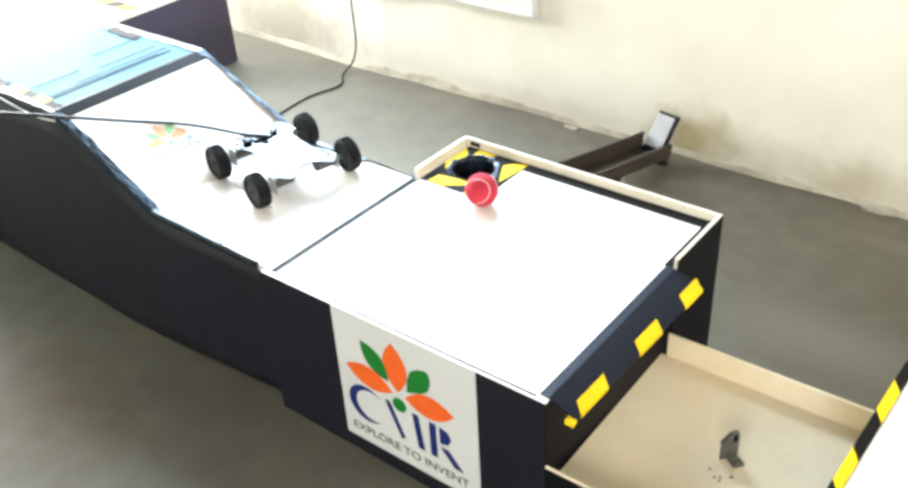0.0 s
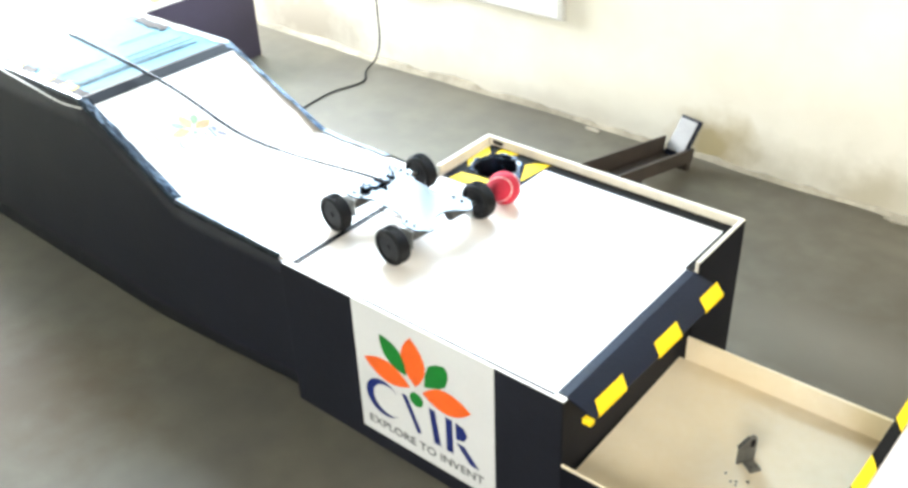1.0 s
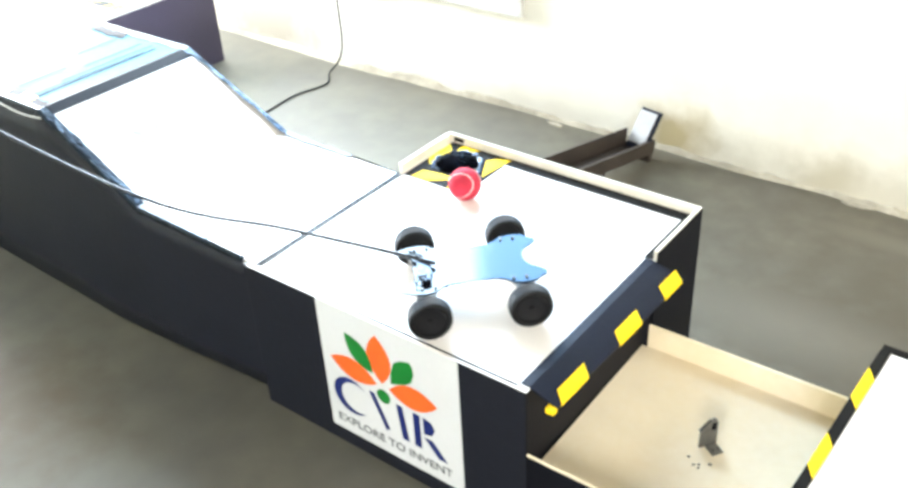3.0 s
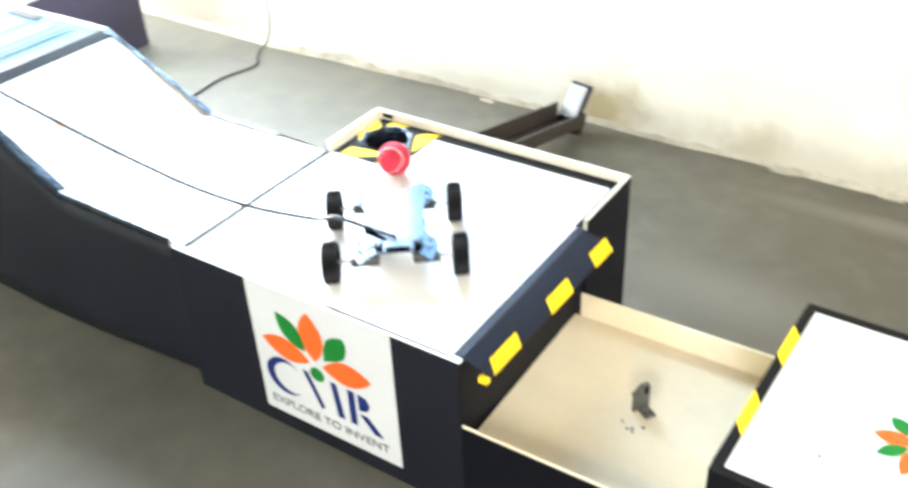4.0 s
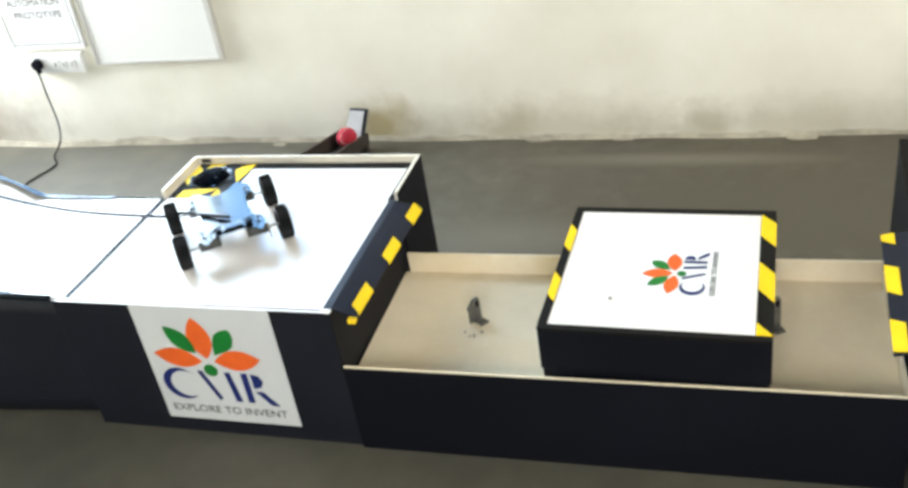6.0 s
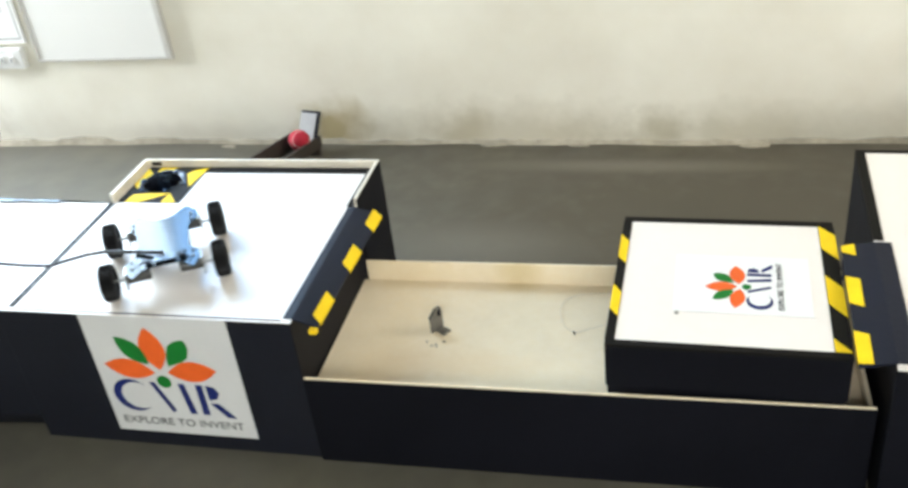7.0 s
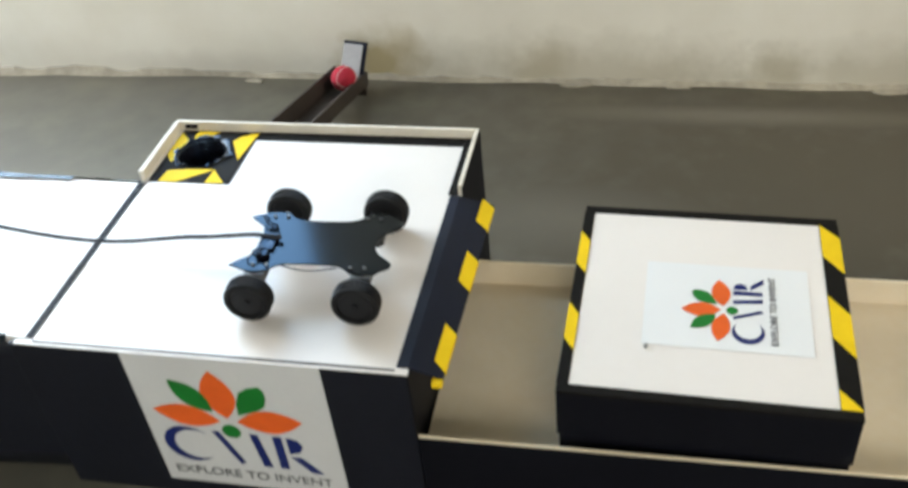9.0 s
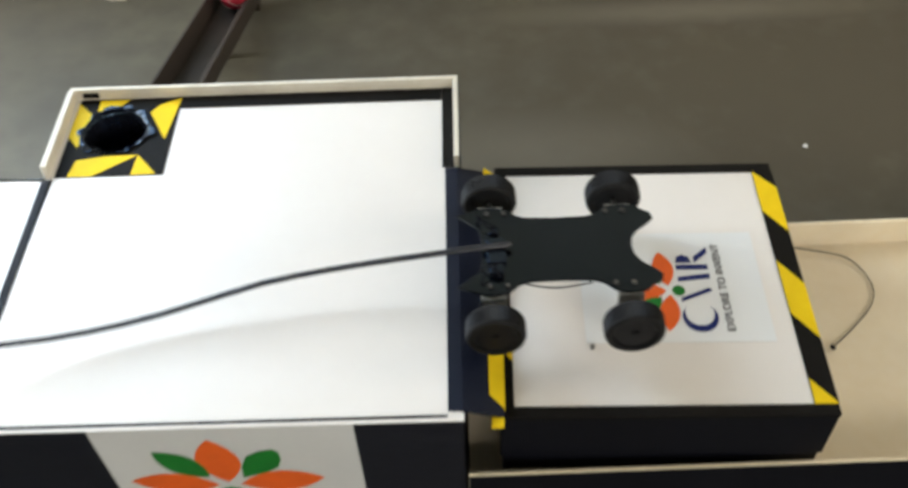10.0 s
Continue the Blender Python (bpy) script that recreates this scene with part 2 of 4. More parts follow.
def profile_solid(pts, y0, y1):
    """An upright outline in x and z drawn out from y0 to y1."""
    return moved(slab(pts, 0, y1 - y0), Matrix(((1, 0, 0, 0), (0, 0, 1, y0), (0, 1, 0, 0), (0, 0, 0, 1))))


def cyl(r, h, seg=24, r2=None, bevel=0.0):
    bm = bmesh.new()
    bmesh.ops.create_cone(bm, cap_ends=True, segments=seg, radius1=r, radius2=r if r2 is None else r2, depth=h)
    if bevel:
        es = [e for e in bm.edges if abs(e.verts[0].co.z - e.verts[1].co.z) < 1e-6]
        bmesh.ops.bevel(bm, geom=es, offset=bevel, segments=2, affect="EDGES")
    return bm


def smooth(ob):
    for p in ob.data.polygons:
        p.use_smooth = True
    return ob


def tube(pts, r, seg=8, steps=8):
    """A round strand through these points, smoothly bent."""
    ps = [Vector(p) for p in pts]
    line = []
    for i in range(len(ps) - 1):
        a, b, c, d = ps[max(i - 1, 0)], ps[i], ps[i + 1], ps[min(i + 2, len(ps) - 1)]
        for k in range(steps):
            t = k / steps
            line.append(0.5 * ((2 * b) + (c - a) * t + (2 * a - 5 * b + 4 * c - d) * t * t + (3 * b - a - 3 * c + d) * t ** 3))
    line.append(ps[-1])
    bm = bmesh.new()
    rings = []
    for i, p in enumerate(line):
        d = (line[min(i + 1, len(line) - 1)] - line[max(i - 1, 0)]).normalized()
        u = d.cross(Vector((0.13, 0.21, 0.97))).normalized()
        w = d.cross(u)
        rings.append([bm.verts.new(p + r * (math.cos(2 * math.pi * k / seg) * u + math.sin(2 * math.pi * k / seg) * w)) for k in range(seg)])
    for a, b in zip(rings, rings[1:]):
        for k in range(seg):
            bm.faces.new((a[k], a[(k + 1) % seg], b[(k + 1) % seg], b[k]))
    bm.faces.new(rings[0])
    bm.faces.new(rings[-1])
    return bm


def lettering(text, size, material, parent, m, width=None):
    cu = bpy.data.curves.new("lettering", "FONT")
    cu.body, cu.size, cu.align_x, cu.align_y, cu.extrude = text, size, "CENTER", "CENTER", 0.0003
    tmp = bpy.data.objects.new("lettering_source", cu)
    scene.collection.objects.link(tmp)
    bpy.context.view_layer.update()
    me = bpy.data.meshes.new_from_object(tmp.evaluated_get(bpy.context.evaluated_depsgraph_get()))
    bpy.data.objects.remove(tmp)
    if width:
        xs = [v.co.x for v in me.vertices]
        k = width / (max(xs) - min(xs))
        for v in me.vertices:
            v.co.x *= k
    me.materials.clear()
    me.materials.append(material)
    ob = new("lettering", me)
    ob.parent = parent
    ob.matrix_local = m
    return ob


def petal(base, tip, width):
    """A pointed petal outline between two places."""
    b, t = Vector(base), Vector(tip)
    d = t - b
    n = Vector((-d.y, d.x)).normalized() * width / 2
    pts = []
    for k in range(9):
        s = k / 8
        pts.append(b + d * s + n * math.sin(math.pi * s) ** 0.85)
    for k in range(7, 0, -1):
        s = k / 8
        pts.append(b + d * s - n * math.sin(math.pi * s) ** 0.85)
    return [(p.x, p.y) for p in pts]


def emblem(parent, s, z, inks=None):
    """The flower emblem with its blue marks and slogan on a sheet of side s, centred on the parent."""
    M_ORANGE, M_GREEN, M_BLUE, M_INK = inks or PRINT_INKS

    def at(u, v):
        return ((u - 0.5) * s, (0.5 - v) * s)
    T = 0.0005
    leaf = [(.521, .395), (.528, .31), (.559, .228), (.61, .192), (.67, .176), (.69, .20), (.695, .25), (.673, .316), (.625, .354)]
    shapes = [("petal", petal(at(.454, .430), at(.435, .092), .175 * s), M_ORANGE), ("petal", petal(at(.412, .455), at(.065, .402), .157 * s), M_ORANGE),
              ("petal", petal(at(.502, .448), at(.845, .412), .165 * s), M_ORANGE), ("leaf", petal(at(.388, .385), at(.203, .174), .135 * s), M_GREEN),
              ("leaf", [at(u, v) for u, v in leaf], M_GREEN)]
    for i, (nm, pts, m) in enumerate(shapes):
        part(nm, moved(slab(pts, 0, T), Matrix.Translation((0, 0, z + 0.00008 * i))), m, parent)
    c = at(.453, .525)
    part("dot", moved(cyl(.05 * s, T, 20), Matrix.Translation((*c, z + T / 2))), M_GREEN, parent)
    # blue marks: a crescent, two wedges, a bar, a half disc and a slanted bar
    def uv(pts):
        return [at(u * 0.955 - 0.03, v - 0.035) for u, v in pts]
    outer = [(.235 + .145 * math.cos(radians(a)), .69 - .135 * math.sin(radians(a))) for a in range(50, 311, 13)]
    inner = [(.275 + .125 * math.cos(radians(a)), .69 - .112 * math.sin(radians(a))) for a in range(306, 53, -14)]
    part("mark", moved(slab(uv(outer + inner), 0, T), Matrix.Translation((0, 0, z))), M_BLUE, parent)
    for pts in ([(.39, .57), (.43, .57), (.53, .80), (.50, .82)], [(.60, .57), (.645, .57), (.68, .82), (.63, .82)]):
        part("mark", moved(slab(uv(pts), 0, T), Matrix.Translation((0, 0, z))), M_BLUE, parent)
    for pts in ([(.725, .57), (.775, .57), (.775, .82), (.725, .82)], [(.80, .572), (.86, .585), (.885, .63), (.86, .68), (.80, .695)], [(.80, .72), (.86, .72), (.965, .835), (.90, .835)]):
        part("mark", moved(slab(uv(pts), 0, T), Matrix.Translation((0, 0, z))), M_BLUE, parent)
    x, y = at(.49, .872)
    lettering("EXPLORE TO INVENT", .085 * s, M_INK, parent, pose(x, y, z + .0004), .86 * s)


# ---- the room ----
WY = 1.392


def wall_with_opening(name, axis, at, a0, a1, z1, opening, thick, material):
    """A wall with one window opening; axis 'y' runs along x, axis 'x' along y. thick grows outward."""
    o0, o1, s0, s1 = opening
    w = empty(name, None, "cream distempered plaster wall", "wall", kind="structure")
    t0, t1 = min(at, at + thick), max(at, at + thick)
    for nm, (p0, p1, q0, q1) in {"wall_panel": (a0, o0, 0, z1), "wall_panel.001": (o1, a1, 0, z1), "wall_panel.002": (o0, o1, 0, s0), "wall_panel.003": (o0, o1, s1, z1)}.items():
        bm = box(p0, p1, t0, t1, q0, q1) if axis == "y" else box(t0, t1, p0, p1, q0, q1)
        part("wall_panel", bm, material, w)
    return w


def window_in(name, axis, at, o0, o1, s0, s1, n):
    w = empty(name, None, "unseen painted timber window with clear glass panes", "window", kind="structure")
    d0, d1 = at - 0.02, at + 0.02
    f = 0.04

    def b(p0, p1, q0, q1, e=0.0):
        return box(p0, p1, d0 + e, d1 - e, q0, q1, 0.003 if not e else 0) if axis == "y" else box(d0 + e, d1 - e, p0, p1, q0, q1, 0.003 if not e else 0)
    part("window_frame", merge(b(o0, o1, s0, s0 + f), b(o0, o1, s1 - f, s1), b(o0, o0 + f, s0 + f, s1 - f), b(o1 - f, o1, s0 + f, s1 - f)), M_FRAME, w)
    step = (o1 - o0 - 2 * f) / n
    for i in range(n):
        p0 = o0 + f + i * step
        if i:
            part("mullion", b(p0 - 0.015, p0 + 0.015, s0 + f, s1 - f), M_FRAME, w)
        pane = part("pane", b(p0 + 0.016, p0 + step - 0.016, s0 + f, s1 - f, 0.017), M_GLASS, w)
        pane.visible_shadow = False
    return w


tagged(part("floor", box(-3.5, 3.4, -3.4, 1.55, -0.08, 0.0), M_FLOOR), "worn grey concrete floor with dull stains and darker patches", "floor", kind="structure")
tagged(part("ceiling", box(-3.5, 3.4, -3.4, 1.55, 2.9, 3.0), M_CEIL), "unseen ceiling, darkened to dim reflections", "ceiling", kind="structure")
wall_with_opening("wall_north", "y", WY, -3.5, 3.4, 2.9, (-2.9, -0.76, 0.86, 2.15), 0.15, M_WALL)
window_in("window_1", "y", WY + 0.11, -2.9, -0.76, 0.86, 2.15, 5)
wall_with_opening("wall_west", "x", -3.3, -3.25, WY, 2.9, (0.5, 1.32, 0.55, 1.75), -0.2, M_WALL)
window_in("window_2", "x", -3.4, 0.5, 1.32, 0.55, 1.75, 2)
# south and east windows are unseen, added to hold the fill lamps
wall_with_opening("wall_south", "y", -3.2, -3.3, 3.3, 2.9, (-0.1, 2.1, 1.15, 2.41), -0.2, M_WALL)
window_in("added_window_3", "y", -3.3, -0.1, 2.1, 1.15, 2.41, 4)
wall_with_opening("wall_east", "x", 3.3, -3.2, WY, 2.9, (0.2, 1.24, 1.15, 2.15), 0.2, M_WALL)
window_in("added_window_4", "x", 3.4, 0.2, 1.24, 1.15, 2.15, 2)


def flaking_edge():
    """The crumbling plaster edge where the wall meets the floor."""
    rnd = random.Random(4)
    bm = bmesh.new()
    top, low, back = [], [], []
    x = -3.2
    while x < 3.2:
        d = 0.006 + 0.012 * abs(noise.noise((x * 2.1, 0, 0))) + 0.02 * max(0, noise.noise((x * 0.9, 3, 0)))
        h = 0.006 + 0.022 * abs(noise.noise((x * 3.3, 7, 0))) + 0.008 * rnd.random()
        back.append(bm.verts.new((x, WY - 0.001, h)))
        top.append(bm.verts.new((x, WY - d * 0.55, h * 0.75)))
        low.append(bm.verts.new((x, WY - d * 1.6, 0.001)))
        x += 0.03
    for i in range(len(top) - 1):
        bm.faces.new((back[i], back[i + 1], top[i + 1], top[i]))
        bm.faces.new((top[i], top[i + 1], low[i + 1], low[i]))
    tagged(part("trim", bm, M_SKIRT), "crumbling lime plaster edge along the floor", "wall trim", kind="structure")


flaking_edge()

# ---- the main platform ----
W, D, H = 0.60, 0.592, 0.34
TRK = 0.410          # depth of the track behind its front edge
HX, HY, HR = -0.520, 0.512, 0.047


def top_with_hole(x0, x1, y0, y1, z0, z1, cx, cy, r, n=32):
    """A board with a round hole through it."""
    bm = bmesh.new()
    def border(a):
        dx, dy = math.cos(a), math.sin(a)
        t = min((x1 - cx) / dx if dx > 1e-9 else 1e9, (x0 - cx) / dx if dx < -1e-9 else 1e9, (y1 - cy) / dy if dy > 1e-9 else 1e9, (y0 - cy) / dy if dy < -1e-9 else 1e9)
        return cx + t * dx, cy + t * dy
    angles = sorted([2 * math.pi * k / n for k in range(n)] + [math.atan2(y - cy, x - cx) % (2 * math.pi) for x in (x0, x1) for y in (y0, y1)])
    rings = []
    for z in (z0, z1):
        rings.append(([bm.verts.new((*border(a), z)) for a in angles], [bm.verts.new((cx + r * math.cos(a), cy + r * math.sin(a), z)) for a in angles]))
    m = len(angles)
    for k in range(m):
        j = (k + 1) % m
        (o0, i0), (o1, i1) = rings
        bm.faces.new((o1[k], o1[j], i1[j], i1[k]))
        bm.faces.new((o0[k], i0[k], i0[j], o0[j]))
        bm.faces.new((o0[k], o0[j], o1[j], o1[k]))
        bm.faces.new((i0[k], i1[k], i1[j], i0[j]))
    return bm


def stripes(parent, x0, x1, y0, y1, z, segs, slant):
    """Hazard tape along y: black base strip with slanted yellow pieces."""
    part("tape_strip", box(x0, x1, y0, y1, z, z + 0.0008), M_HAZ, parent)
    for a, b in segs:
        def q(y):
            return max(y0, min(y1, y))
        part("yellow_stripe", slab([(x0, q(a)), (x1, q(a + slant)), (x1, q(b + slant)), (x0, q(b))], z + 0.0008, z + 0.0016), M_YELLOW, parent, "yellow hazard stripe")


def main_platform():
    p = empty("platform", None, "black boxed wooden platform with white laminate top and corner pocket", "platform")
    part("front_panel", box(-W - 0.03, 0.0, -0.008, 0.0, 0.0, H - 0.0015, 0.001), M_PANEL, p)
    part("side_panel", box(-0.012, 0.0, 0.0005, D - 0.012, 0.0, H - 0.012, 0.001), M_BLACK, p)
    part("side_cladding", box(0.0004, 0.0014, -0.0082, 0.4110, 0.0, H - 0.0045), M_BLACK, p, "black paper cladding")
    part("side_panel", box(-W, -W + 0.012, TRK + 0.002, D - 0.012, 0.0, H - 0.012, 0.001), M_BLACK, p)
    part("back_panel", merge(box(-0.513, 0.0, D - 0.0115, D, 0.0, H - 0.0125), box(-W, -0.5135, D - 0.0115, D, 0.0, 0.13), box(-W, -0.5135, D - 0.0115, D, 0.245, H - 0.0125)), M_BLACK, p, "black back panel with a ball opening")
    part("inner_guide", moved(box(-0.045, 0.045, -0.075, 0.075, -0.004, 0.0), pose(-0.535, 0.515, 0.172, -8, 0, 10)), M_HAZ, p)
    part("tabletop", top_with_hole(-W + 0.002, 0.0, 0.002, D, H - 0.012, H, HX, HY, HR), M_TOP, p)
    part("front_edging", box(-W - 0.02, 0.002, -0.009, 0.0015, H - 0.0012, H + 0.0005, 0.0004), M_TOP, p, "thin pale edging strip")
    part("edge_tape", box(-W + 0.01, -0.0175, -0.0040, -0.0005, H + 0.0006, H + 0.0011), M_BLACK, p)
    part("joint_strip", box(-W - 0.006, -W + 0.006, 0.004, TRK, H + 0.0004, H + 0.0016), M_BLACK, p, "black tape over the joint")
    # rim boards round the far corner
    rim = H + 0.020
    part("rim_board", box(-W - 0.004, 0.004, D - 0.002, D + 0.005, H - 0.02, rim, 0.0012), M_BOARD, p, "pale plywood rim board")
    part("rim_board", box(-W - 0.006, -W + 0.003, TRK + 0.010, D - 0.0025, H - 0.02, rim, 0.0012), M_BOARD, p, "pale plywood rim board")
    part("rim_board", box(-0.0035, 0.004, 0.415, D - 0.0025, H - 0.02, rim, 0.0012), M_BOARD, p, "pale plywood rim board")
    part("rim_cladding", box(0.0042, 0.0052, 0.412, D + 0.004, 0.0, rim - 0.002), M_BLACK, p)
    part("rim_cladding", box(-0.002, 0.004, D + 0.0055, D + 0.0065, 0.0, rim - 0.002), M_BLACK, p)
    part("tape_strip", box(-W + 0.16, -0.0215, D - 0.030, D - 0.003, H + 0.0004, H + 0.0012), M_HAZ, p, "black tape along the rim")
    part("tape_strip", box(-0.021, -0.004, 0.412, D - 0.003, H + 0.0005, H + 0.0014), M_HAZ, p, "black tape along the rim")
    # hazard pieces round the pocket
    z = H + 0.0004
    part("hazard_base", top_with_hole(-0.590, -0.430, 0.416, 0.588, z, z + 0.0006, HX, HY, HR + 0.001), M_HAZ, p, "black tape square round the pocket")
    for uv in (((.2, .985), (.49, .985), (.36, .84), (.2, .84)), ((1.0, .99), (.93, .44), (.725, .80), (.80, .9)), ((.0, .95), (.17, .78), (.12, .36), (.0, .5)),
               ((.72, .25), (.34, .0), (.12, .0), (.15, .20), (.40, .24)), ((.72, .25), (.93, .01), (.70, .0))):
        part("hazard_piece", slab([(-0.590 + 0.160 * u, 0.416 + 0.172 * v) for u, v in uv], z + 0.0007, z + 0.0013), M_YELLOW, p, "yellow tape piece beside the pocket")
    part("corner_tab", box(-0.585, -0.560, D - 0.006, D - 0.0022, H + 0.006, H + 0.014, 0.0006), M_HAZ, p)
    # crumpled black tape lining the pocket
    bm = bmesh.new()
    seg, prev = 64, None
    first = None
    for k in range(seg):
        a = 2 * math.pi * k / seg
        rows = []
        for j, (rad, zz) in enumerate(((HR + 0.007, H + 0.0024), (HR + 0.002, H + 0.0034), (HR - 0.003, H - 0.003), (HR - 0.004, H - 0.10))):
            wob = (0.017, 0.004)[j] * noise.noise((math.cos(a) * 3.6, math.sin(a) * 3.6, j * 1.7)) if j < 2 else 0
            zb = 0.004 * (noise.noise((math.cos(a) * 6, math.sin(a) * 6, j)) + 0.45) if j < 2 else 0
            rows.append(bm.verts.new((HX + (rad + wob) * math.cos(a), HY + (rad + wob) * math.sin(a), zz + zb)))
        if prev:
            for j in range(3):
                bm.faces.new((prev[j], rows[j], rows[j + 1], prev[j + 1]))
        else:
            first = rows
        prev = rows
    for j in range(3):
        bm.faces.new((prev[j], first[j], first[j + 1], prev[j + 1]))
    smooth(part("pocket_lining", bm, M_TAPE, p, "crumpled glossy black tape lining"))
    # the flap over the right edge
    def skewed(bm):
        for v in bm.verts:
            if v.co.x > 0:
                v.co.x *= 0.80 + 0.16 * v.co.y / 0.41
        return bm
    fl = part("flap", skewed(profile_solid([(-0.017, H + 0.001), (0.0, H + 0.0015), (0.03, H - 0.006), (0.062, H - 0.016), (0.062, H - 0.019), (0.03, H - 0.010), (-0.001, H - 0.0005), (-0.017, H + 0.0004)], 0.004, 0.410)), M_NAVY, p, "dark navy flap sloping off the edge")
    for y0, y1 in ((0.015, 0.104), (0.188, 0.272), (0.340, 0.414)):
        st = slab([(0.040, y0 + 0.016), (0.0625, y0), (0.0625, y1 - 0.012), (0.040, y1 + 0.004)], 0, 0.001)
        for v in st.verts:
            v.co.z += H - 0.006 - (v.co.x - 0.03) * 0.3125 + 0.0006
        part("yellow_stripe", skewed(st), M_YELLOW, fl, "yellow hazard stripe")
        part("yellow_stripe", skewed(moved(box(0, 0.001, y0, y1 - 0.012, -0.005, 0), Matrix.Translation((0.0622, 0, H - 0.0155)))), M_YELLOW, fl)
    tb = box(0.034, 0.049, -0.006, 0.006, H - 0.030, H - 0.020, 0.001)
    part("tape_end", moved(tb, Matrix.Translation((0, 0.0, 0.004))), M_YELLOW, fl, "torn yellow tape end")
    return p


main_platform()


def track():
    t = empty("ramp_track", pose(-0.6, 0.004, 0, 0, 0, -1.1) @ Matrix.Translation((0.6, 0, 0)), "black sided ramp track with white boards and glossy black tape", "ramp")
    prof = [(-W - 0.0305, H), (-0.968, H), (-1.265, 0.485), (-1.65, 0.478), (-2.12, 0.30)]
    def top_at(x):
        for (xa, za), (xb, zb) in zip(prof, prof[1:]):
            if xb <= x <= xa:
                return za + (zb - za) * (x - xa) / (xb - xa) - 0.012
        return prof[-1][1] - 0.012

    def side(y0, y1, belly):
        """A paper side from the deck to the floor, bellying out at its foot."""
        bm, cols = bmesh.new(), []
        xs = sorted({x for x, _ in prof} | {-0.64 - 0.06 * i for i in range(25) if -0.64 - 0.06 * i > -2.12})
        for x in xs:
            zt, zb = top_at(x), max(0.0, 0.022 * (1 - (-0.63 - x) / 0.45))
            col = []
            for j in range(9):
                h = j / 8
                out = belly * min(1.0, max(0.0, (-0.66 - x) / 0.45)) * (1 - h) ** 1.6 + 0.0016 * noise.noise((x * 5, h * 3, 2.0))
                col.append((bm.verts.new((x, y0 - out, zb + (zt - zb) * h)), bm.verts.new((x, y1 - out, zb + (zt - zb) * h))))
            cols.append(col)
        for u, v in zip(cols, cols[1:]):
            for j in range(8):
                bm.faces.new((u[j][0], v[j][0], v[j + 1][0], u[j + 1][0]))
                bm.faces.new((u[j][1], u[j + 1][1], v[j + 1][1], v[j][1]))
            bm.faces.new((u[8][0], v[8][0], v[8][1], u[8][1]))
            bm.faces.new((u[0][1], v[0][1], v[0][0], u[0][0]))
        for col in (cols[0], cols[-1]):
            for j in range(8):
                bm.faces.new((col[j][0], col[j + 1][0], col[j + 1][1], col[j][1]))
        return part("side_panel", bm, M_PANEL, t, "dark side panel with blue window glow in its colour")
    smooth(side(0.0, 0.010, 0.022))
    smooth(side(TRK - 0.010, TRK, 0.0))
    # deck boards
    def deck(a, b, m, nm, lab=""):
        (x0, z0), (x1, z1) = a, b
        return part(nm, profile_solid([(x0, z0 - 0.012), (x1, z1 - 0.012), (x1, z1), (x0, z0)], 0.001, TRK - 0.001), m, t, lab)
    deck((-W + 0.0015, H), (-0.968, H), M_TOP, "deck_board", "white laminate deck board")
    deck((-0.9685, H + 0.0005), (-1.2645, 0.4845), M_TOP, "ramp_board", "white laminate sloping board")
    deck((-1.2655, 0.485), (-1.65, 0.478), M_SHEET, "hill_sheet", "plastic sheet with pale blue window sheen in its colour")
    deck((-1.6505, 0.478), (-2.12, 0.30), M_TOP, "descent_board", "white laminate sloping board")
    # loose white paper edge on the hill's front
    part("paper_edge", tube([(-1.255, -0.004, 0.470), (-1.33, -0.010, 0.466), (-1.45, -0.012, 0.474), (-1.56, -0.008, 0.476), (-1.66, -0.004, 0.470), (-1.9, -0.004, 0.378)], 0.0018, 6), M_PAPER, t, "loose white paper edge")
    # fold line tape over the ridge and on the sheet
    part("ridge_tape", profile_solid([(-1.240, 0.4742), (-1.2655, 0.487), (-1.274, 0.4868), (-1.274, 0.4858), (-1.2655, 0.486), (-1.240, 0.4732)], 0.004, TRK - 0.004), M_BLACK, t, "black tape over the ridge")
    part("sheet_line", box(-1.335, -1.331, 0.02, TRK - 0.05, 0.4845, 0.4855), M_CABLE, t)
    # crumpled tape along both edges
    rnd = random.Random(7)
    for side, yy in (("front", 0.0), ("back", TRK)):
        bm = bmesh.new()
        pts = []
        line = [(-0.64, H), (-0.968, H), (-1.265, 0.485), (-1.65, 0.478), (-2.10, 0.306)] if side == "front" else [(-0.612, H), (-0.95, H + 0.003), (-1.265, 0.485), (-1.65, 0.478), (-2.10, 0.306)]
        for (x0, z0), (x1, z1) in zip(line, line[1:]):
            k = int(abs(x1 - x0) / 0.007)
            pts += [(x0 + (x1 - x0) * i / k, z0 + (z1 - z0) * i / k) for i in range(k)]
        s = 1 if side == "front" else -1
        rows = []
        for x, z in pts:
            j = [0.7 * noise.noise((x * 21, q * 5.1, yy * 9)) + 0.3 * noise.noise((x * 70, q * 3.7, yy * 5)) for q in range(5)]
            wd = 0.022 + 0.014 * j[0] if side == "back" and x < -1.25 else 0.020 + 0.005 * j[0] if side == "front" and x < -0.96 else 0.011 + 0.006 * j[0] if x < -0.75 else 0.003 + 0.002 * j[0]
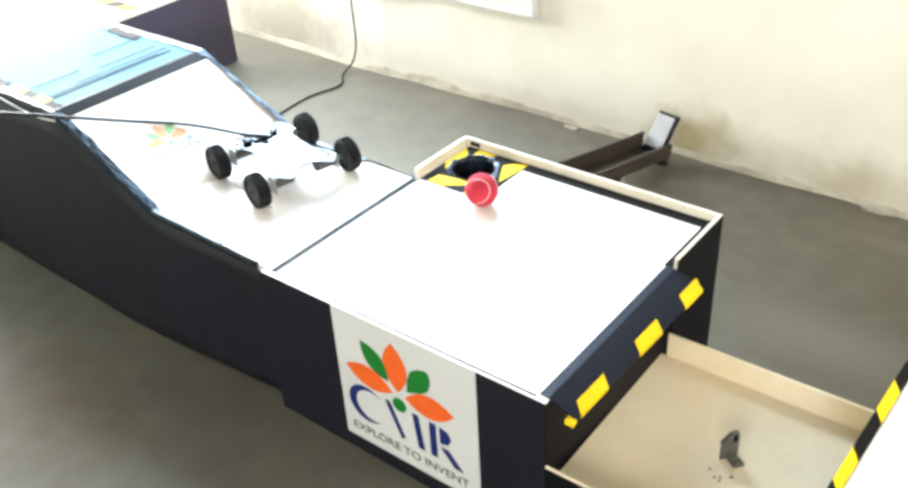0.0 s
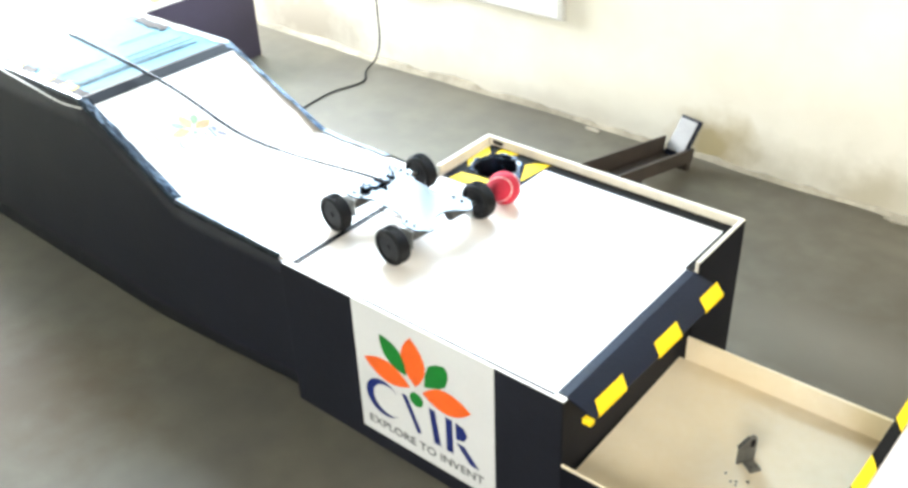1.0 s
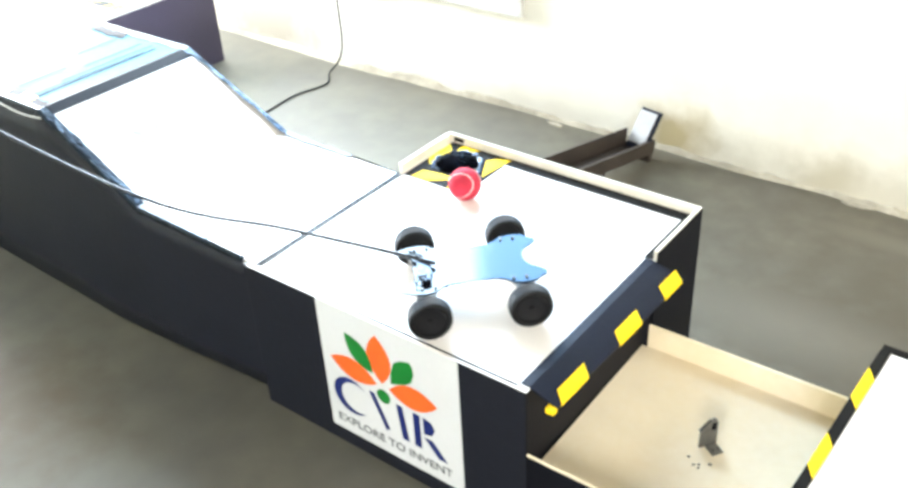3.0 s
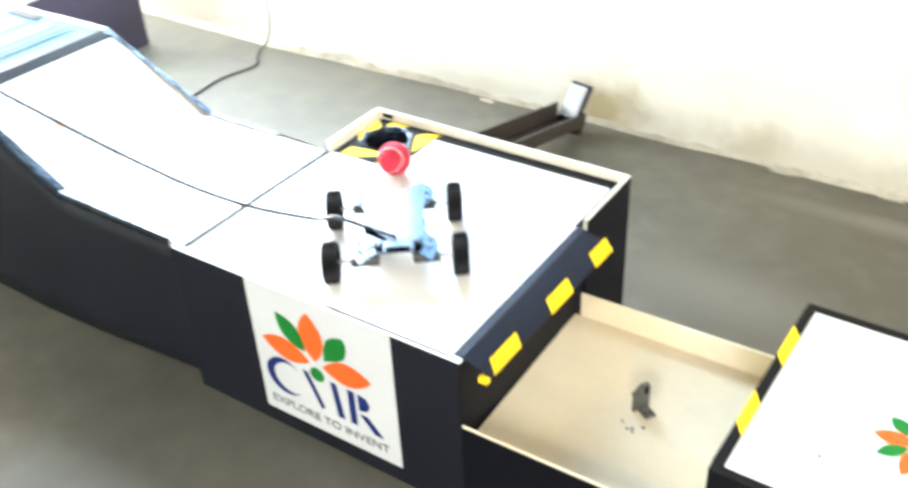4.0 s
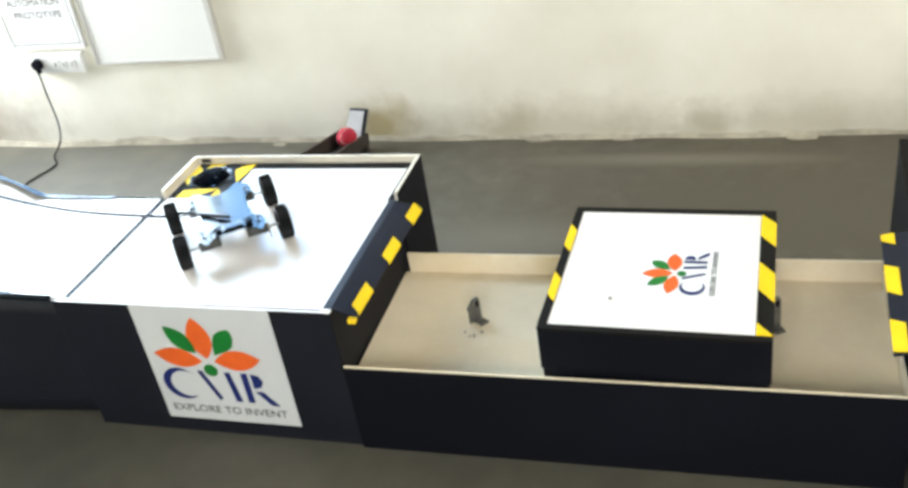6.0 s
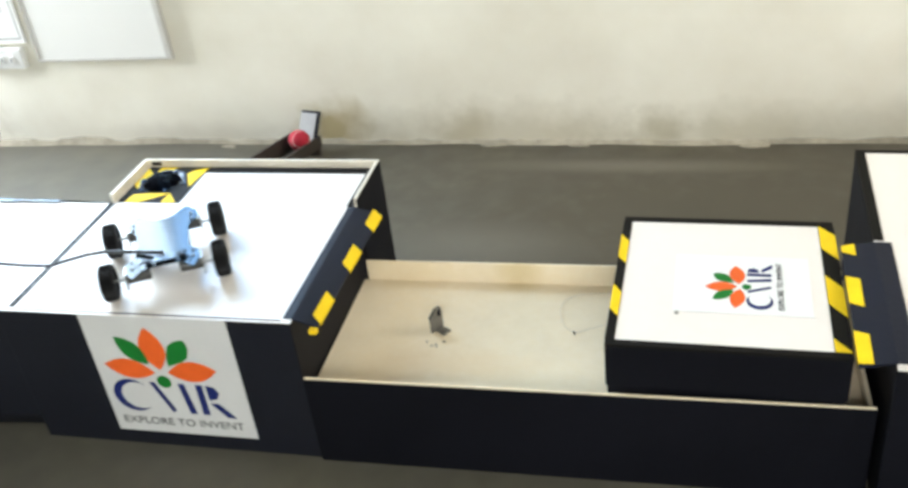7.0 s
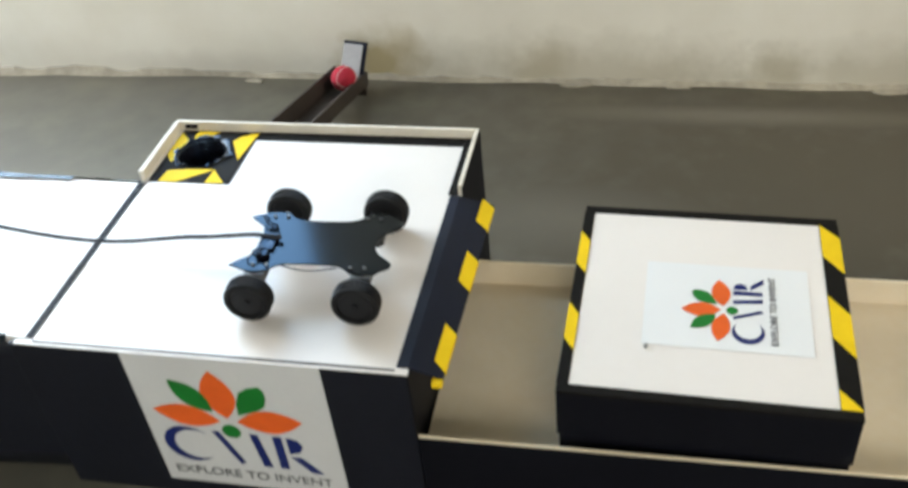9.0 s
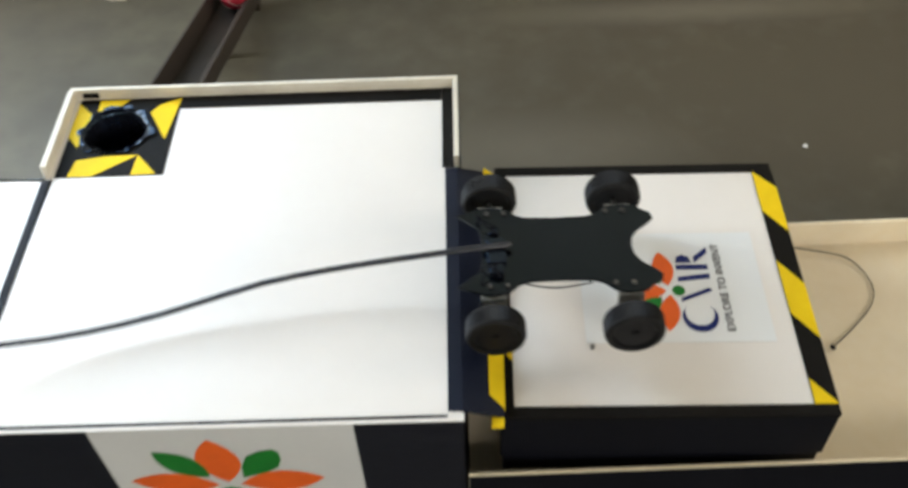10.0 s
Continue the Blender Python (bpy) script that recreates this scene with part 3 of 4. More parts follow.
            rows.append([bm.verts.new((x, yy - s * (0.0022 + 0.002 * abs(j[4])), z - 0.011 + 0.004 * j[1])), bm.verts.new((x, yy - s * (0.003 + 0.002 * j[2]), z - 0.004)), bm.verts.new((x, yy + s * 0.001, z + 0.0028 + 0.0015 * j[3])), bm.verts.new((x, yy + s * wd, z + 0.0016 + 0.002 * abs(j[1])))])
        for a, b in zip(rows, rows[1:]):
            for q in range(3):
                bm.faces.new((a[q], a[q + 1], b[q + 1], b[q]))
        part("edge_tape", bm, M_TAPE, t, "crumpled glossy black edge tape")
    # torn hazard pieces on the sheet's corners
    for x, y, ln, m in ((-1.315, 0.016, 0.05, M_HAZ), (-1.365, 0.022, 0.05, M_YELLOW), (-1.41, 0.020, 0.05, M_HAZ), (-1.47, 0.024, 0.06, M_YELLOW), (-1.54, 0.022, 0.05, M_HAZ), (-1.60, 0.024, 0.05, M_YELLOW), (-1.60, 0.375, 0.08, M_HAZ), (-1.52, 0.37, 0.05, M_HAZ)):
        z = 0.4815 + (-1.43 - x) * -0.018
        part("hazard_piece", moved(slab([(0, 0), (ln * 0.5, 0.006), (ln, 0.002), (ln - 0.006, 0.018), (ln - 0.014, 0.034), (ln * 0.45, 0.028), (-0.010, 0.031), (-0.004, 0.014)], 0, 0.001), pose(x, y - 0.012, z + 0.0028, 0, 0, rnd.uniform(-8, 8))), m, t, "torn hazard tape piece")
    # print on the sloping board, its inks paled to stand for window glare
    slope = pose(-1.088, 0.16, 0.4205 + 0.0010 + (-1.13 + 1.088) * 0.488 + 0.0, 0, math.degrees(math.atan2(0.145, 0.297)), 0) @ pose(0, 0, 0, 0, 0, 90)
    print_sheet = part("printed_sheet", moved(box(-0.085, 0.085, -0.10, 0.10, -0.0003, 0.0001), slope), M_TOP, t, "white printed sheet with flower emblem")
    base = new("print_base")
    before = set(bpy.data.objects)
    emblem(base, 0.135, 0.0004, GLARE_INKS)
    for ob in set(bpy.data.objects) - before:
        ob.parent = print_sheet
        ob.matrix_basis = slope @ ob.matrix_basis
    bpy.data.objects.remove(base)
    for k, (xx, ya, yb) in enumerate(((-1.345, 0.03, 0.33), (-1.36, 0.12, 0.37), (-1.39, 0.2, 0.36), (-1.42, 0.05, 0.17), (-1.47, 0.24, 0.37))):
        part("sheet_crease", moved(box(-0.0012, 0.0012, ya, yb, 0, 0.0008), pose(xx, 0, 0.4822 + (xx + 1.47) * 0.018 + 0.0012, 0, 0, 1.5 * (k - 2) * 0.4)), M_CABLE, t, "dark crease line")
    # flat dark dashes on the deck, added for fragments of the cable
    part("cable_fragment", box(-0.03, 0.03, -0.0012, 0.0012, 0, 0.0004), M_HAZ, t).matrix_local = pose(-0.80, 0.15, H + 0.0003, 0, 0, 6)
    part("cable_fragment", box(-0.02, 0.02, -0.001, 0.001, 0, 0.0004), M_HAZ, t).matrix_local = pose(-0.89, 0.17, H + 0.0003, 0, 0, 4)
    return t


track()


def landing():
    """The far landing where the track turns, with a grey lattice on it."""
    p = empty("landing_platform", pose(0.016, 0.052, 0), "dark sided landing platform with a grey lattice and hazard tape", "platform")
    part("body", box(-2.85, -2.125, 0.0, 1.13, 0.0, 0.288, 0.002), M_DARKWALL, p)
    part("deck_board", box(-2.85, -2.123, -0.002, 1.132, 0.2885, 0.30, 0.001), M_TOP, p)
    for i in range(7):
        part("lattice_bar", box(-2.80, -2.14, 0.84 + i * 0.042, 0.853 + i * 0.042, 0.3005, 0.306, 0.001), M_LATTICE, p, "grey lattice bar")
    for i in range(15):
        part("lattice_bar", box(-2.79 + i * 0.044, -2.776 + i * 0.044, 0.835, 1.10, 0.3065, 0.311, 0.001), M_LATTICE, p, "grey lattice bar")
    for i in range(6):
        x = -2.145 - i * 0.075
        part("hazard_piece", slab([(x, 0.745), (x + 0.02, 0.80), (x - 0.055, 0.80), (x - 0.075, 0.745)], 0.3003, 0.3012), M_HAZ if i % 2 else M_YELLOW, p, "hazard tape piece")


landing()


def front_poster():
    s = 0.315
    p = empty("poster", pose(-0.2865, -0.0095, 0.186, 90, 0, 0), "square white poster with orange and green flower emblem", "poster")
    part("sheet", box(-s / 2, s / 2, -s * 0.468, s * 0.487, -0.0012, 0.0), M_POSTER, p)
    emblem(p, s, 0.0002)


front_poster()


def second_platform():
    p = empty("platform", pose(1.035, -0.043, 0, 0, 0, -1.9) @ Matrix.Translation((-1.052, 0.012, 0)), "black boxed wooden platform with white top and hazard flap", "platform")
    x0, x1, y0, y1 = 1.052, 1.72, -0.012, 0.715
    part("front_panel", box(x0, x1, y0, y0 + 0.012, 0, H - 0.012, 0.001), M_BLACK, p)
    part("side_panel", box(x0, x0 + 0.012, y0 + 0.0125, y1 - 0.0125, 0, H - 0.012, 0.001), M_BLACK, p)
    part("side_panel", box(x1 - 0.012, x1, y0 + 0.0125, y1 - 0.0125, 0, H - 0.012, 0.001), M_BLACK, p)
    part("back_panel", box(x0, x1, y1 - 0.012, y1, 0, H - 0.012, 0.001), M_BLACK, p)
    part("tabletop", box(x0, x1, y0, y1, H - 0.0115, H, 0.001), M_TOP, p)
    part("edge_tape", box(x0 - 0.001, x0 + 0.018, 0.352, y1 + 0.001, H - 0.012, H + 0.001), M_HAZ, p)
    part("edge_tape", box(x0 + 0.0185, x1, y1 - 0.012, y1 + 0.001, H - 0.012, H + 0.001), M_HAZ, p)
    fl = part("flap", profile_solid([(x0 + 0.03, H + 0.0012), (x0, H + 0.0015), (x0 - 0.03, H - 0.005), (x0 - 0.056, H - 0.012), (x0 - 0.056, H - 0.015), (x0 - 0.03, H - 0.009), (x0, H - 0.001), (x0 + 0.03, H + 0.0003)], -0.008, 0.345), M_NAVY, p, "dark navy flap sloping off the edge")
    for a, b, c, d in ((0.0, 0.085, 0.012, 0.1), (0.165, 0.245, 0.175, 0.26), (0.325, 0.345, 0.33, 0.345)):
        st = slab([(x0 - 0.0565, a), (x0 - 0.0565, b), (x0 - 0.034, d - 0.03 if d < 0.34 else 0.345), (x0 - 0.034, a - 0.018 if a > 0.1 else -0.006)], 0, 0.001)
        for v in st.verts:
            v.co.z += H - 0.005 + (v.co.x - (x0 - 0.03)) * 0.269 + 0.0006
        part("yellow_stripe", st, M_YELLOW, fl, "yellow hazard stripe")


second_platform()


def tray():
    m = pose(0.0045, -0.013, 0, 0, 0, 0.6)
    t = empty("tray_channel", m, "open wooden tray channel with black front and bare beige inside", "tray")
    L, DP, Z0, Z1 = 1.012, 0.402, 0.168, 0.213
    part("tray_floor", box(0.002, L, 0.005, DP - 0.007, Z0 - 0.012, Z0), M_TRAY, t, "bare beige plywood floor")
    part("front_wall", box(0.0, L + 0.008, 0.0, 0.0045, 0.0, Z1, 0.001), M_TRAY, t)
    part("front_cladding", box(0.0005, L + 0.0085, -0.0022, -0.0005, 0.0, Z1 - 0.003), M_BLACK, t, "black paper cladding")
    part("back_wall", box(0.012, L, DP - 0.0065, DP, 0.0, Z1 + 0.004, 0.001), M_TRAY, t)
    part("end_wall", box(L + 0.0005, L + 0.008, 0.007, DP, 0.0, Z1 - 0.02, 0.001), M_TRAY, t)


tray()


def motor_bracket():
    def bracket(m, h, label):
        b = empty("angle_bracket", m, label, "bracket", "tray brackets")
        up = [(-0.016, 0), (0.016, 0), (0.016, h - 0.010), (0.013, h - 0.003), (0.008, h), (0.003, h - 0.002), (-0.016, h - 0.020)]
        plate = profile_solid(up, -0.002, 0.002)
        bmesh.ops.bevel(plate, geom=plate.edges[:], offset=0.0006, segments=1, affect="EDGES")
        part("upright", plate, M_BRACKET, b)
        part("cut_edge", moved(box(-0.0006, 0.025, -0.0028, 0.0028, 0, 0.0012), pose(-0.0165, 0, h - 0.0194, 0, -43, 0)), M_DKSTEEL, b, "dark cut edge")
        part("slot", merge(moved(cyl(0.004, 0.0052, 14), pose(0.008, 0, h - 0.012, 90)), moved(cyl(0.004, 0.0052, 14), pose(0.008, 0, h - 0.020, 90)), box(0.004, 0.012, -0.0026, 0.0026, h - 0.020, h - 0.012)), M_CABLE, b)
        part("foot", box(-0.006, 0.014, -0.026, -0.0022, 0.0, 0.0035, 0.0008), M_BRACKET, b)
        for x in (0.0, 0.009):
            part("screw", moved(cyl(0.0025, 0.002, 10), Matrix.Translation((x, -0.018, 0.0046))), M_DKSTEEL, b)
    bracket(pose(0.212, 0.210, 0.1685, 0, 0, 56), 0.056, "small grey steel angle bracket screwed to the tray floor")
    bracket(pose(0.803, 0.232, 0.1685, 0, 0, 28), 0.070, "tall grey steel bracket with a dark slot on the tray floor")
    rnd = random.Random(2)
    crumbs = merge(*[moved(box(-0.002, 0.002, -0.0015, 0.0015, 0, 0.0015, 0.0004, seg=1), pose(0.216 + rnd.uniform(-.02, .02), 0.161 + rnd.uniform(-.015, .012), 0.1684, 0, 0, rnd.uniform(0, 90))) for _ in range(6)])
    tagged(part("wood_crumb", crumbs, M_DKSTEEL), "few dark crumbs on the tray floor", "crumbs", kind="stuff")


motor_bracket()


def floor_bits():
    rnd = random.Random(11)
    for x, y in ((0.68, 0.785), (0.25, -0.35)):
        pts = [(0.005 * rnd.uniform(0.6, 1.3) * math.cos(a), 0.005 * rnd.uniform(0.6, 1.3) * math.sin(a)) for a in (0.2, 1.3, 2.4, 3.6, 5.0)]
        tagged(part("chalk_bit", moved(slab(pts, 0.0, 0.003), pose(x, y, 0.0, 0, 0, rnd.uniform(0, 180))), M_PAPER), "small white chalk crumb on the floor", "crumb", "crumbs on the floor")


floor_bits()


def plaster_flakes():
    """Flakes of lime plaster fallen along the foot of the wall."""
    rnd = random.Random(21)
    for x, y, w, d in ((-0.80, 1.358, 0.035, 0.012), (0.375, 1.368, 0.045, 0.010), (0.12, 1.372, 0.05, 0.012), (0.90, 1.366, 0.06, 0.016), (0.30, 1.378, 0.03, 0.008), (-0.26, 1.376, 0.03, 0.008), (0.66, 1.376, 0.04, 0.009)):
        pts = [(w * rnd.uniform(0.6, 1.1) * math.cos(a), d * rnd.uniform(0.6, 1.2) * math.sin(a)) for a in (0.2, 0.9, 1.6, 2.3, 3.1, 3.9, 4.6, 5.5)]
        tagged(part("plaster_flake", moved(slab(pts, 0.0, 0.004, 0.0008), pose(x, y, 0.0, 0, 0, rnd.uniform(-8, 8))), M_SKIRT), "pale flake of fallen lime plaster on the floor", "plaster flake", "flakes along the wall")


plaster_flakes()

# ---- the moving cart ----
CW, CD, CT = 0.405, 0.424, 0.312


def cart():
    c = empty("cart", None, "black sliding cart with white top and hazard striped edges", "cart")
    zb = 0.219 - CT
    part("body", box(0, CW, 0, CD, zb, -0.0045, 0.0015), M_BLACK, c, "black paper covered box")
    part("skirt", box(0.003, CW - 0.003, 0.004, 0.36, zb - 0.040, zb - 0.0002), M_BLACK, c, "black lower skirt inside the tray")
    part("top_board", box(0.016, CW - 0.028, 0.014, CD - 0.016, -0.0045, 0.0, 0.001), M_TOP, c, "white laminate top board")
    part("edge_tape", box(0.0, CW, -0.001, 0.0138, -0.0042, 0.0012), M_HAZ, c)
    part("edge_tape", box(0.0, CW, CD - 0.0158, CD + 0.001, -0.0042, 0.0012), M_HAZ, c)
    stripes(c, -0.001, 0.0158, 0.014, CD - 0.016, 0.0003, ((0.105, 0.18), (0.275, 0.355)), -0.025)
    stripes(c, CW - 0.0278, CW + 0.001, 0.014, CD - 0.016, 0.0003, ((-0.01, 0.05), (0.15, 0.238), (0.33, 0.415)), -0.04)
    sh = part("paper_sheet", box(0.111, 0.351, 0.106, 0.290, 0.0004, 0.0009), M_PAPER, c, "printed white paper sheet with flower emblem")
    e = new("print_base")
    e.parent = c
    e.matrix_local = pose(0.235, 0.197, 0.001, 0, 0, 90)
    before = set(bpy.data.objects)
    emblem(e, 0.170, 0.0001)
    for ob in set(bpy.data.objects) - before:
        ob.matrix_local = e.matrix_local @ ob.matrix_basis
        ob.parent = sh
    bpy.data.objects.remove(e)
    part("nail", moved(cyl(0.003, 0.004, 8), Matrix.Translation((0.118, 0.100, 0.002))), M_STEEL, c)
    return c


CART = cart()


def loose_lead():
    w = empty("lead_wire", None, "thin pale lead wire looped on the tray floor", "wire")
    part("strand", tube([(0.06, 0.345, 0.012), (0.0, 0.348, 0.006), (-0.07, 0.345, 0.003), (-0.105, 0.325, 0.002), (-0.115, 0.285, 0.002), (-0.10, 0.235, 0.002), (-0.078, 0.212, 0.003)], 0.0007, 6), M_BOARD, w)
    part("strand", tube([(0.06, 0.255, 0.012), (0.0, 0.245, 0.006), (-0.04, 0.232, 0.003), (-0.075, 0.212, 0.003)], 0.0007, 6), M_BOARD, w)
    part("wire_tip", moved(cyl(0.002, 0.006, 8), pose(-0.078, 0.211, 0.0035, 90, 0, 30)), M_CABLE, w)
    return w


LEAD = loose_lead()


def end_lead():
    w = empty("lead_wire", None, "thin dark lead wire looped beyond the cart", "wire")
    part("strand", tube([(-0.05, 0.365, 0.03), (0.02, 0.368, 0.02), (0.09, 0.364, 0.008), (0.138, 0.35, 0.003), (0.158, 0.305, 0.002), (0.148, 0.265, 0.002), (0.112, 0.225, 0.002), (0.072, 0.19, 0.002)], 0.0009, 6), M_CABLE, w)
    part("wire_tip", moved(cyl(0.003, 0.007, 8), pose(0.070, 0.188, 0.0035, 90, 0, 30)), M_CABLE, w)
    return w


END_LEAD = end_lead()

# ---- the robot car ----
WR, WB, TR = 0.037, 0.167, 0.219


def wheel_mesh(n=40):
    """A tyre turned as one body: fine cross ribs on the tread, rounded shoulders, recessed side."""
    bm = bmesh.new()
    rows = []
    for y, r, rib in ((-0.009, 0.0235, 0), (-0.0125, 0.0248, 0), (-0.0135, 0.0290, 0), (-0.0115, 0.0325, 0), (-0.0085, 0.0332, 1), (0.0085, 0.0332, 1), (0.0115, 0.0325, 0), (0.0135, 0.0290, 0), (0.0125, 0.0248, 0), (0.009, 0.0235, 0)):
        ring_v = []
        for k in range(2 * n):
            a = 2 * math.pi * k / (2 * n)
            q = r + (0.0008 if rib and k % 2 else -0.0012 if rib else 0)
            ring_v.append(bm.verts.new((q * math.cos(a), y, q * math.sin(a))))
        rows.append(ring_v)
    for u, v in zip(rows, rows[1:]):
        for k in range(2 * n):
            j = (k + 1) % (2 * n)
            bm.faces.new((u[k], u[j], v[j], v[k]))
    bm.faces.new(rows[0])
    bm.faces.new(rows[-1])
    return bm


def robot():
    r = empty("robot_car", None, "four wheeled robot car with a glossy black plate", "robot car")
    half = [(0.093, 0.0), (0.095, 0.014), (0.103, 0.026), (0.116, 0.036), (0.126, 0.046), (0.124, 0.056), (0.112, 0.063), (0.104, 0.071), (0.082, 0.073), (0.064, 0.069), (0.052, 0.058), (0.040, 0.0535), (0.0, 0.052),
            (-0.040, 0.0535), (-0.052, 0.058), (-0.064, 0.069), (-0.082, 0.073), (-0.100, 0.071), (-0.112, 0.066), (-0.128, 0.060), (-0.112, 0.046), (-0.100, 0.036), (-0.096, 0.018), (-0.096, 0.0)]
    pts = half + [(x, -y) for x, y in reversed(half[1:-1])]
    part("chassis_plate", slab(pts, 0.056, 0.0592, 0.0006), M_PLATE, r, "glossy black acrylic chassis plate")
    for sx in (1, -1):
        for sy in (1, -1):
            for dx in (0.066, 0.088):
                part("bolt", merge(moved(cyl(0.0032, 0.003, 6), Matrix.Translation((sx * dx, sy * 0.060, 0.0608))), moved(cyl(0.0018, 0.012, 8), Matrix.Translation((sx * dx, sy * 0.060, 0.0530)))), M_DKSTEEL, r)
            # angle bracket and geared motor
            x, y = sx * WB / 2, sy
            part("motor_bracket", merge(box(x - 0.016, x + 0.016, min(y * 0.046, y * 0.076), max(y * 0.046, y * 0.076), 0.0535, 0.0557, 0.0005), box(x - 0.016, x + 0.016, min(y * 0.0745, y * 0.0765), max(y * 0.0745, y * 0.0765), 0.018, 0.0535, 0.0005)), M_STEEL, r, "bent zinc steel motor bracket")
            part("motor", moved(cyl(0.0125, 0.045, 20, bevel=0.0015), pose(x, y * 0.051, WR + 0.002, 90)), M_MOTOR, r, "small geared motor")
            part("axle", moved(cyl(0.003, 0.03, 10), pose(x, y * 0.088, WR, 90)), M_STEEL, r)
    part("cable_clamp", box(-0.090, -0.066, -0.026, 0.016, 0.0594, 0.0645, 0.0015), M_TAPE, r, "black taped cable clamp")
    part("terminal_block", box(-0.088, -0.070, -0.046, -0.031, 0.0594, 0.068, 0.001), M_TAPE, r)
    part("terminal_block", box(-0.086, -0.074, 0.020, 0.034, 0.0594, 0.066, 0.001), M_TAPE, r)
    for k, (y0, y1) in enumerate(((-0.05, -0.03), (-0.028, -0.055), (0.02, 0.045), (0.03, 0.055))):
        part("jumper_wire", tube([(-0.075, y0, 0.066), (-0.082 - 0.006 * k, (y0 + y1) / 2, 0.072), (-0.098, y1, 0.062), (-0.088, y1, 0.050)], 0.0011, 6, 5), M_CABLE, r)
    part("jumper_wire", tube([(-0.055, -0.045, 0.05), (-0.03, -0.052, 0.048), (0.0, -0.054, 0.046), (0.04, -0.05, 0.05)], 0.001, 6, 5), M_CABLE, r)
    wheels = []
    for sx in (1, -1):
        for sy in (1, -1):
            w = new("wheel")
            w.parent = r
            tyre = moved(wheel_mesh(), Matrix.Diagonal((WR / 0.034, 1.06, WR / 0.034, 1)))
            part("tyre", tyre, M_RUBBER, w, "ribbed black rubber tyre")
            yo = sy * 0.0112
            face_disc = cyl(0.0257, 0.004, 32, bevel=0.0012)
            part("rim", merge(moved(face_disc, pose(0, yo - sy * 0.002, 0, 90)), moved(cyl(0.0055, 0.005, 16, bevel=0.0008), pose(0, yo, 0, 90))), M_HUB, w, "dark plastic wheel disc")
            wheels.append((w, sx * WB / 2, sy * TR / 2, sy))
    return r, wheels


ROBOT, WHEELS = robot()


STEP, PIECES = 0.045, 30


def tether():
    """The flexible cable as a chain of short round-ended pieces, each of which moves."""
    c = empty("tether_cable", None, "grey black flexible control cable trailing from the robot car", "cable")
    r, seg, bm = 0.0041, 10, bmesh.new()
    prof = [(-r * math.sin(a), r * math.cos(a)) for a in (1.45, 0.9, 0.4)] + [(0, r), (STEP, r)] + [(STEP + r * math.sin(a), r * math.cos(a)) for a in (0.4, 0.9, 1.45)]
    rings = [[bm.verts.new((x, q * math.cos(2 * math.pi * k / seg), q * math.sin(2 * math.pi * k / seg))) for k in range(seg)] for x, q in prof]
    for u, v in zip(rings, rings[1:]):
        for k in range(seg):
            bm.faces.new((u[k], u[(k + 1) % seg], v[(k + 1) % seg], v[k]))
    bm.faces.new(rings[0])
    bm.faces.new(rings[-1])
    first = smooth(part("cable_piece", bm, M_TETHER, c))
    pieces = [first]
    for _ in range(PIECES - 1):
        ob = new("cable_piece", first.data)
        ob.parent = c
        pieces.append(ob)
    return c, pieces


TETHER, CABLE_PIECES = tether()


def ball():
    b = empty("ball", None, "red felt tennis ball with a pale seam", "ball")
    bm = bmesh.new()
    bmesh.ops.create_icosphere(bm, subdivisions=4, radius=0.0335)
    smooth(part("felt", bm, M_RED, b))
    pts = []
    for k in range(49):
        t = 2 * math.pi * k / 48
        a = 0.44
        x, y, z = math.cos(t) + a * math.cos(3 * t), math.sin(t) - a * math.sin(3 * t), 2 * math.sqrt(a) * math.sin(2 * t)
        pts.append(Vector((x, y, z)).normalized() * 0.0332)
    smooth(part("seam", tube(pts, 0.0011, 6, 2), M_SEAM, b, "pale rubber seam"))
    return b


BALL = ball()


# ---- chute behind the platform ----
def chute():
    c = empty("ball_chute", None, "dark sloping ball chute from the platform to the wall", "chute")
    a, b = Vector((-0.557, D + 0.010, 0.165)), Vector((-0.495, 1.303, 0.040))
    d = (b - a)
    ln = d.length
    yaw = math.degrees(math.atan2(d.y, d.x))
    pit = math.degrees(math.asin(-d.z / ln))
    m = Matrix.Translation(a) @ pose(0, 0, 0, 0, 0, yaw) @ pose(0, 0, 0, 0, pit, 0)
    for nm, bm in (("chute_floor", box(0, ln, -0.036, 0.036, -0.011, -0.007, 0.0005)), ("chute_wall", box(0, ln + 0.02, -0.046, -0.0365, -0.015, 0.025, 0.002)), ("chute_wall", box(0, ln, 0.0365, 0.042, -0.013, 0.042, 0.001))):
        part(nm, moved(bm, m), M_CHUTE, c)
    for s in (0.25, 0.75):
        p = a + d * s
        part("leg", box(p.x - 0.01, p.x + 0.01, p.y - 0.006, p.y + 0.006, 0.0, p.z - 0.0135), M_CHUTE, c)
    # end stop leaning on the wall
    e = pose(-0.485, 1.316, 0.092, -36, 0, -11)
    part("end_stop", moved(box(-0.033, 0.036, 0.004, 0.010, -0.062, 0.056, 0.001), e), M_NAVY, c, "dark end stop board")
    part("stop_plate", moved(box(-0.031, 0.026, 0.0, 0.0035, -0.046, 0.048, 0.0006), e), M_ALU, c, "grey aluminium plate")
    part("stop_foot", box(-0.528, -0.453, 1.296, 1.319, 0.0, 0.045, 0.001), M_CHUTE, c)


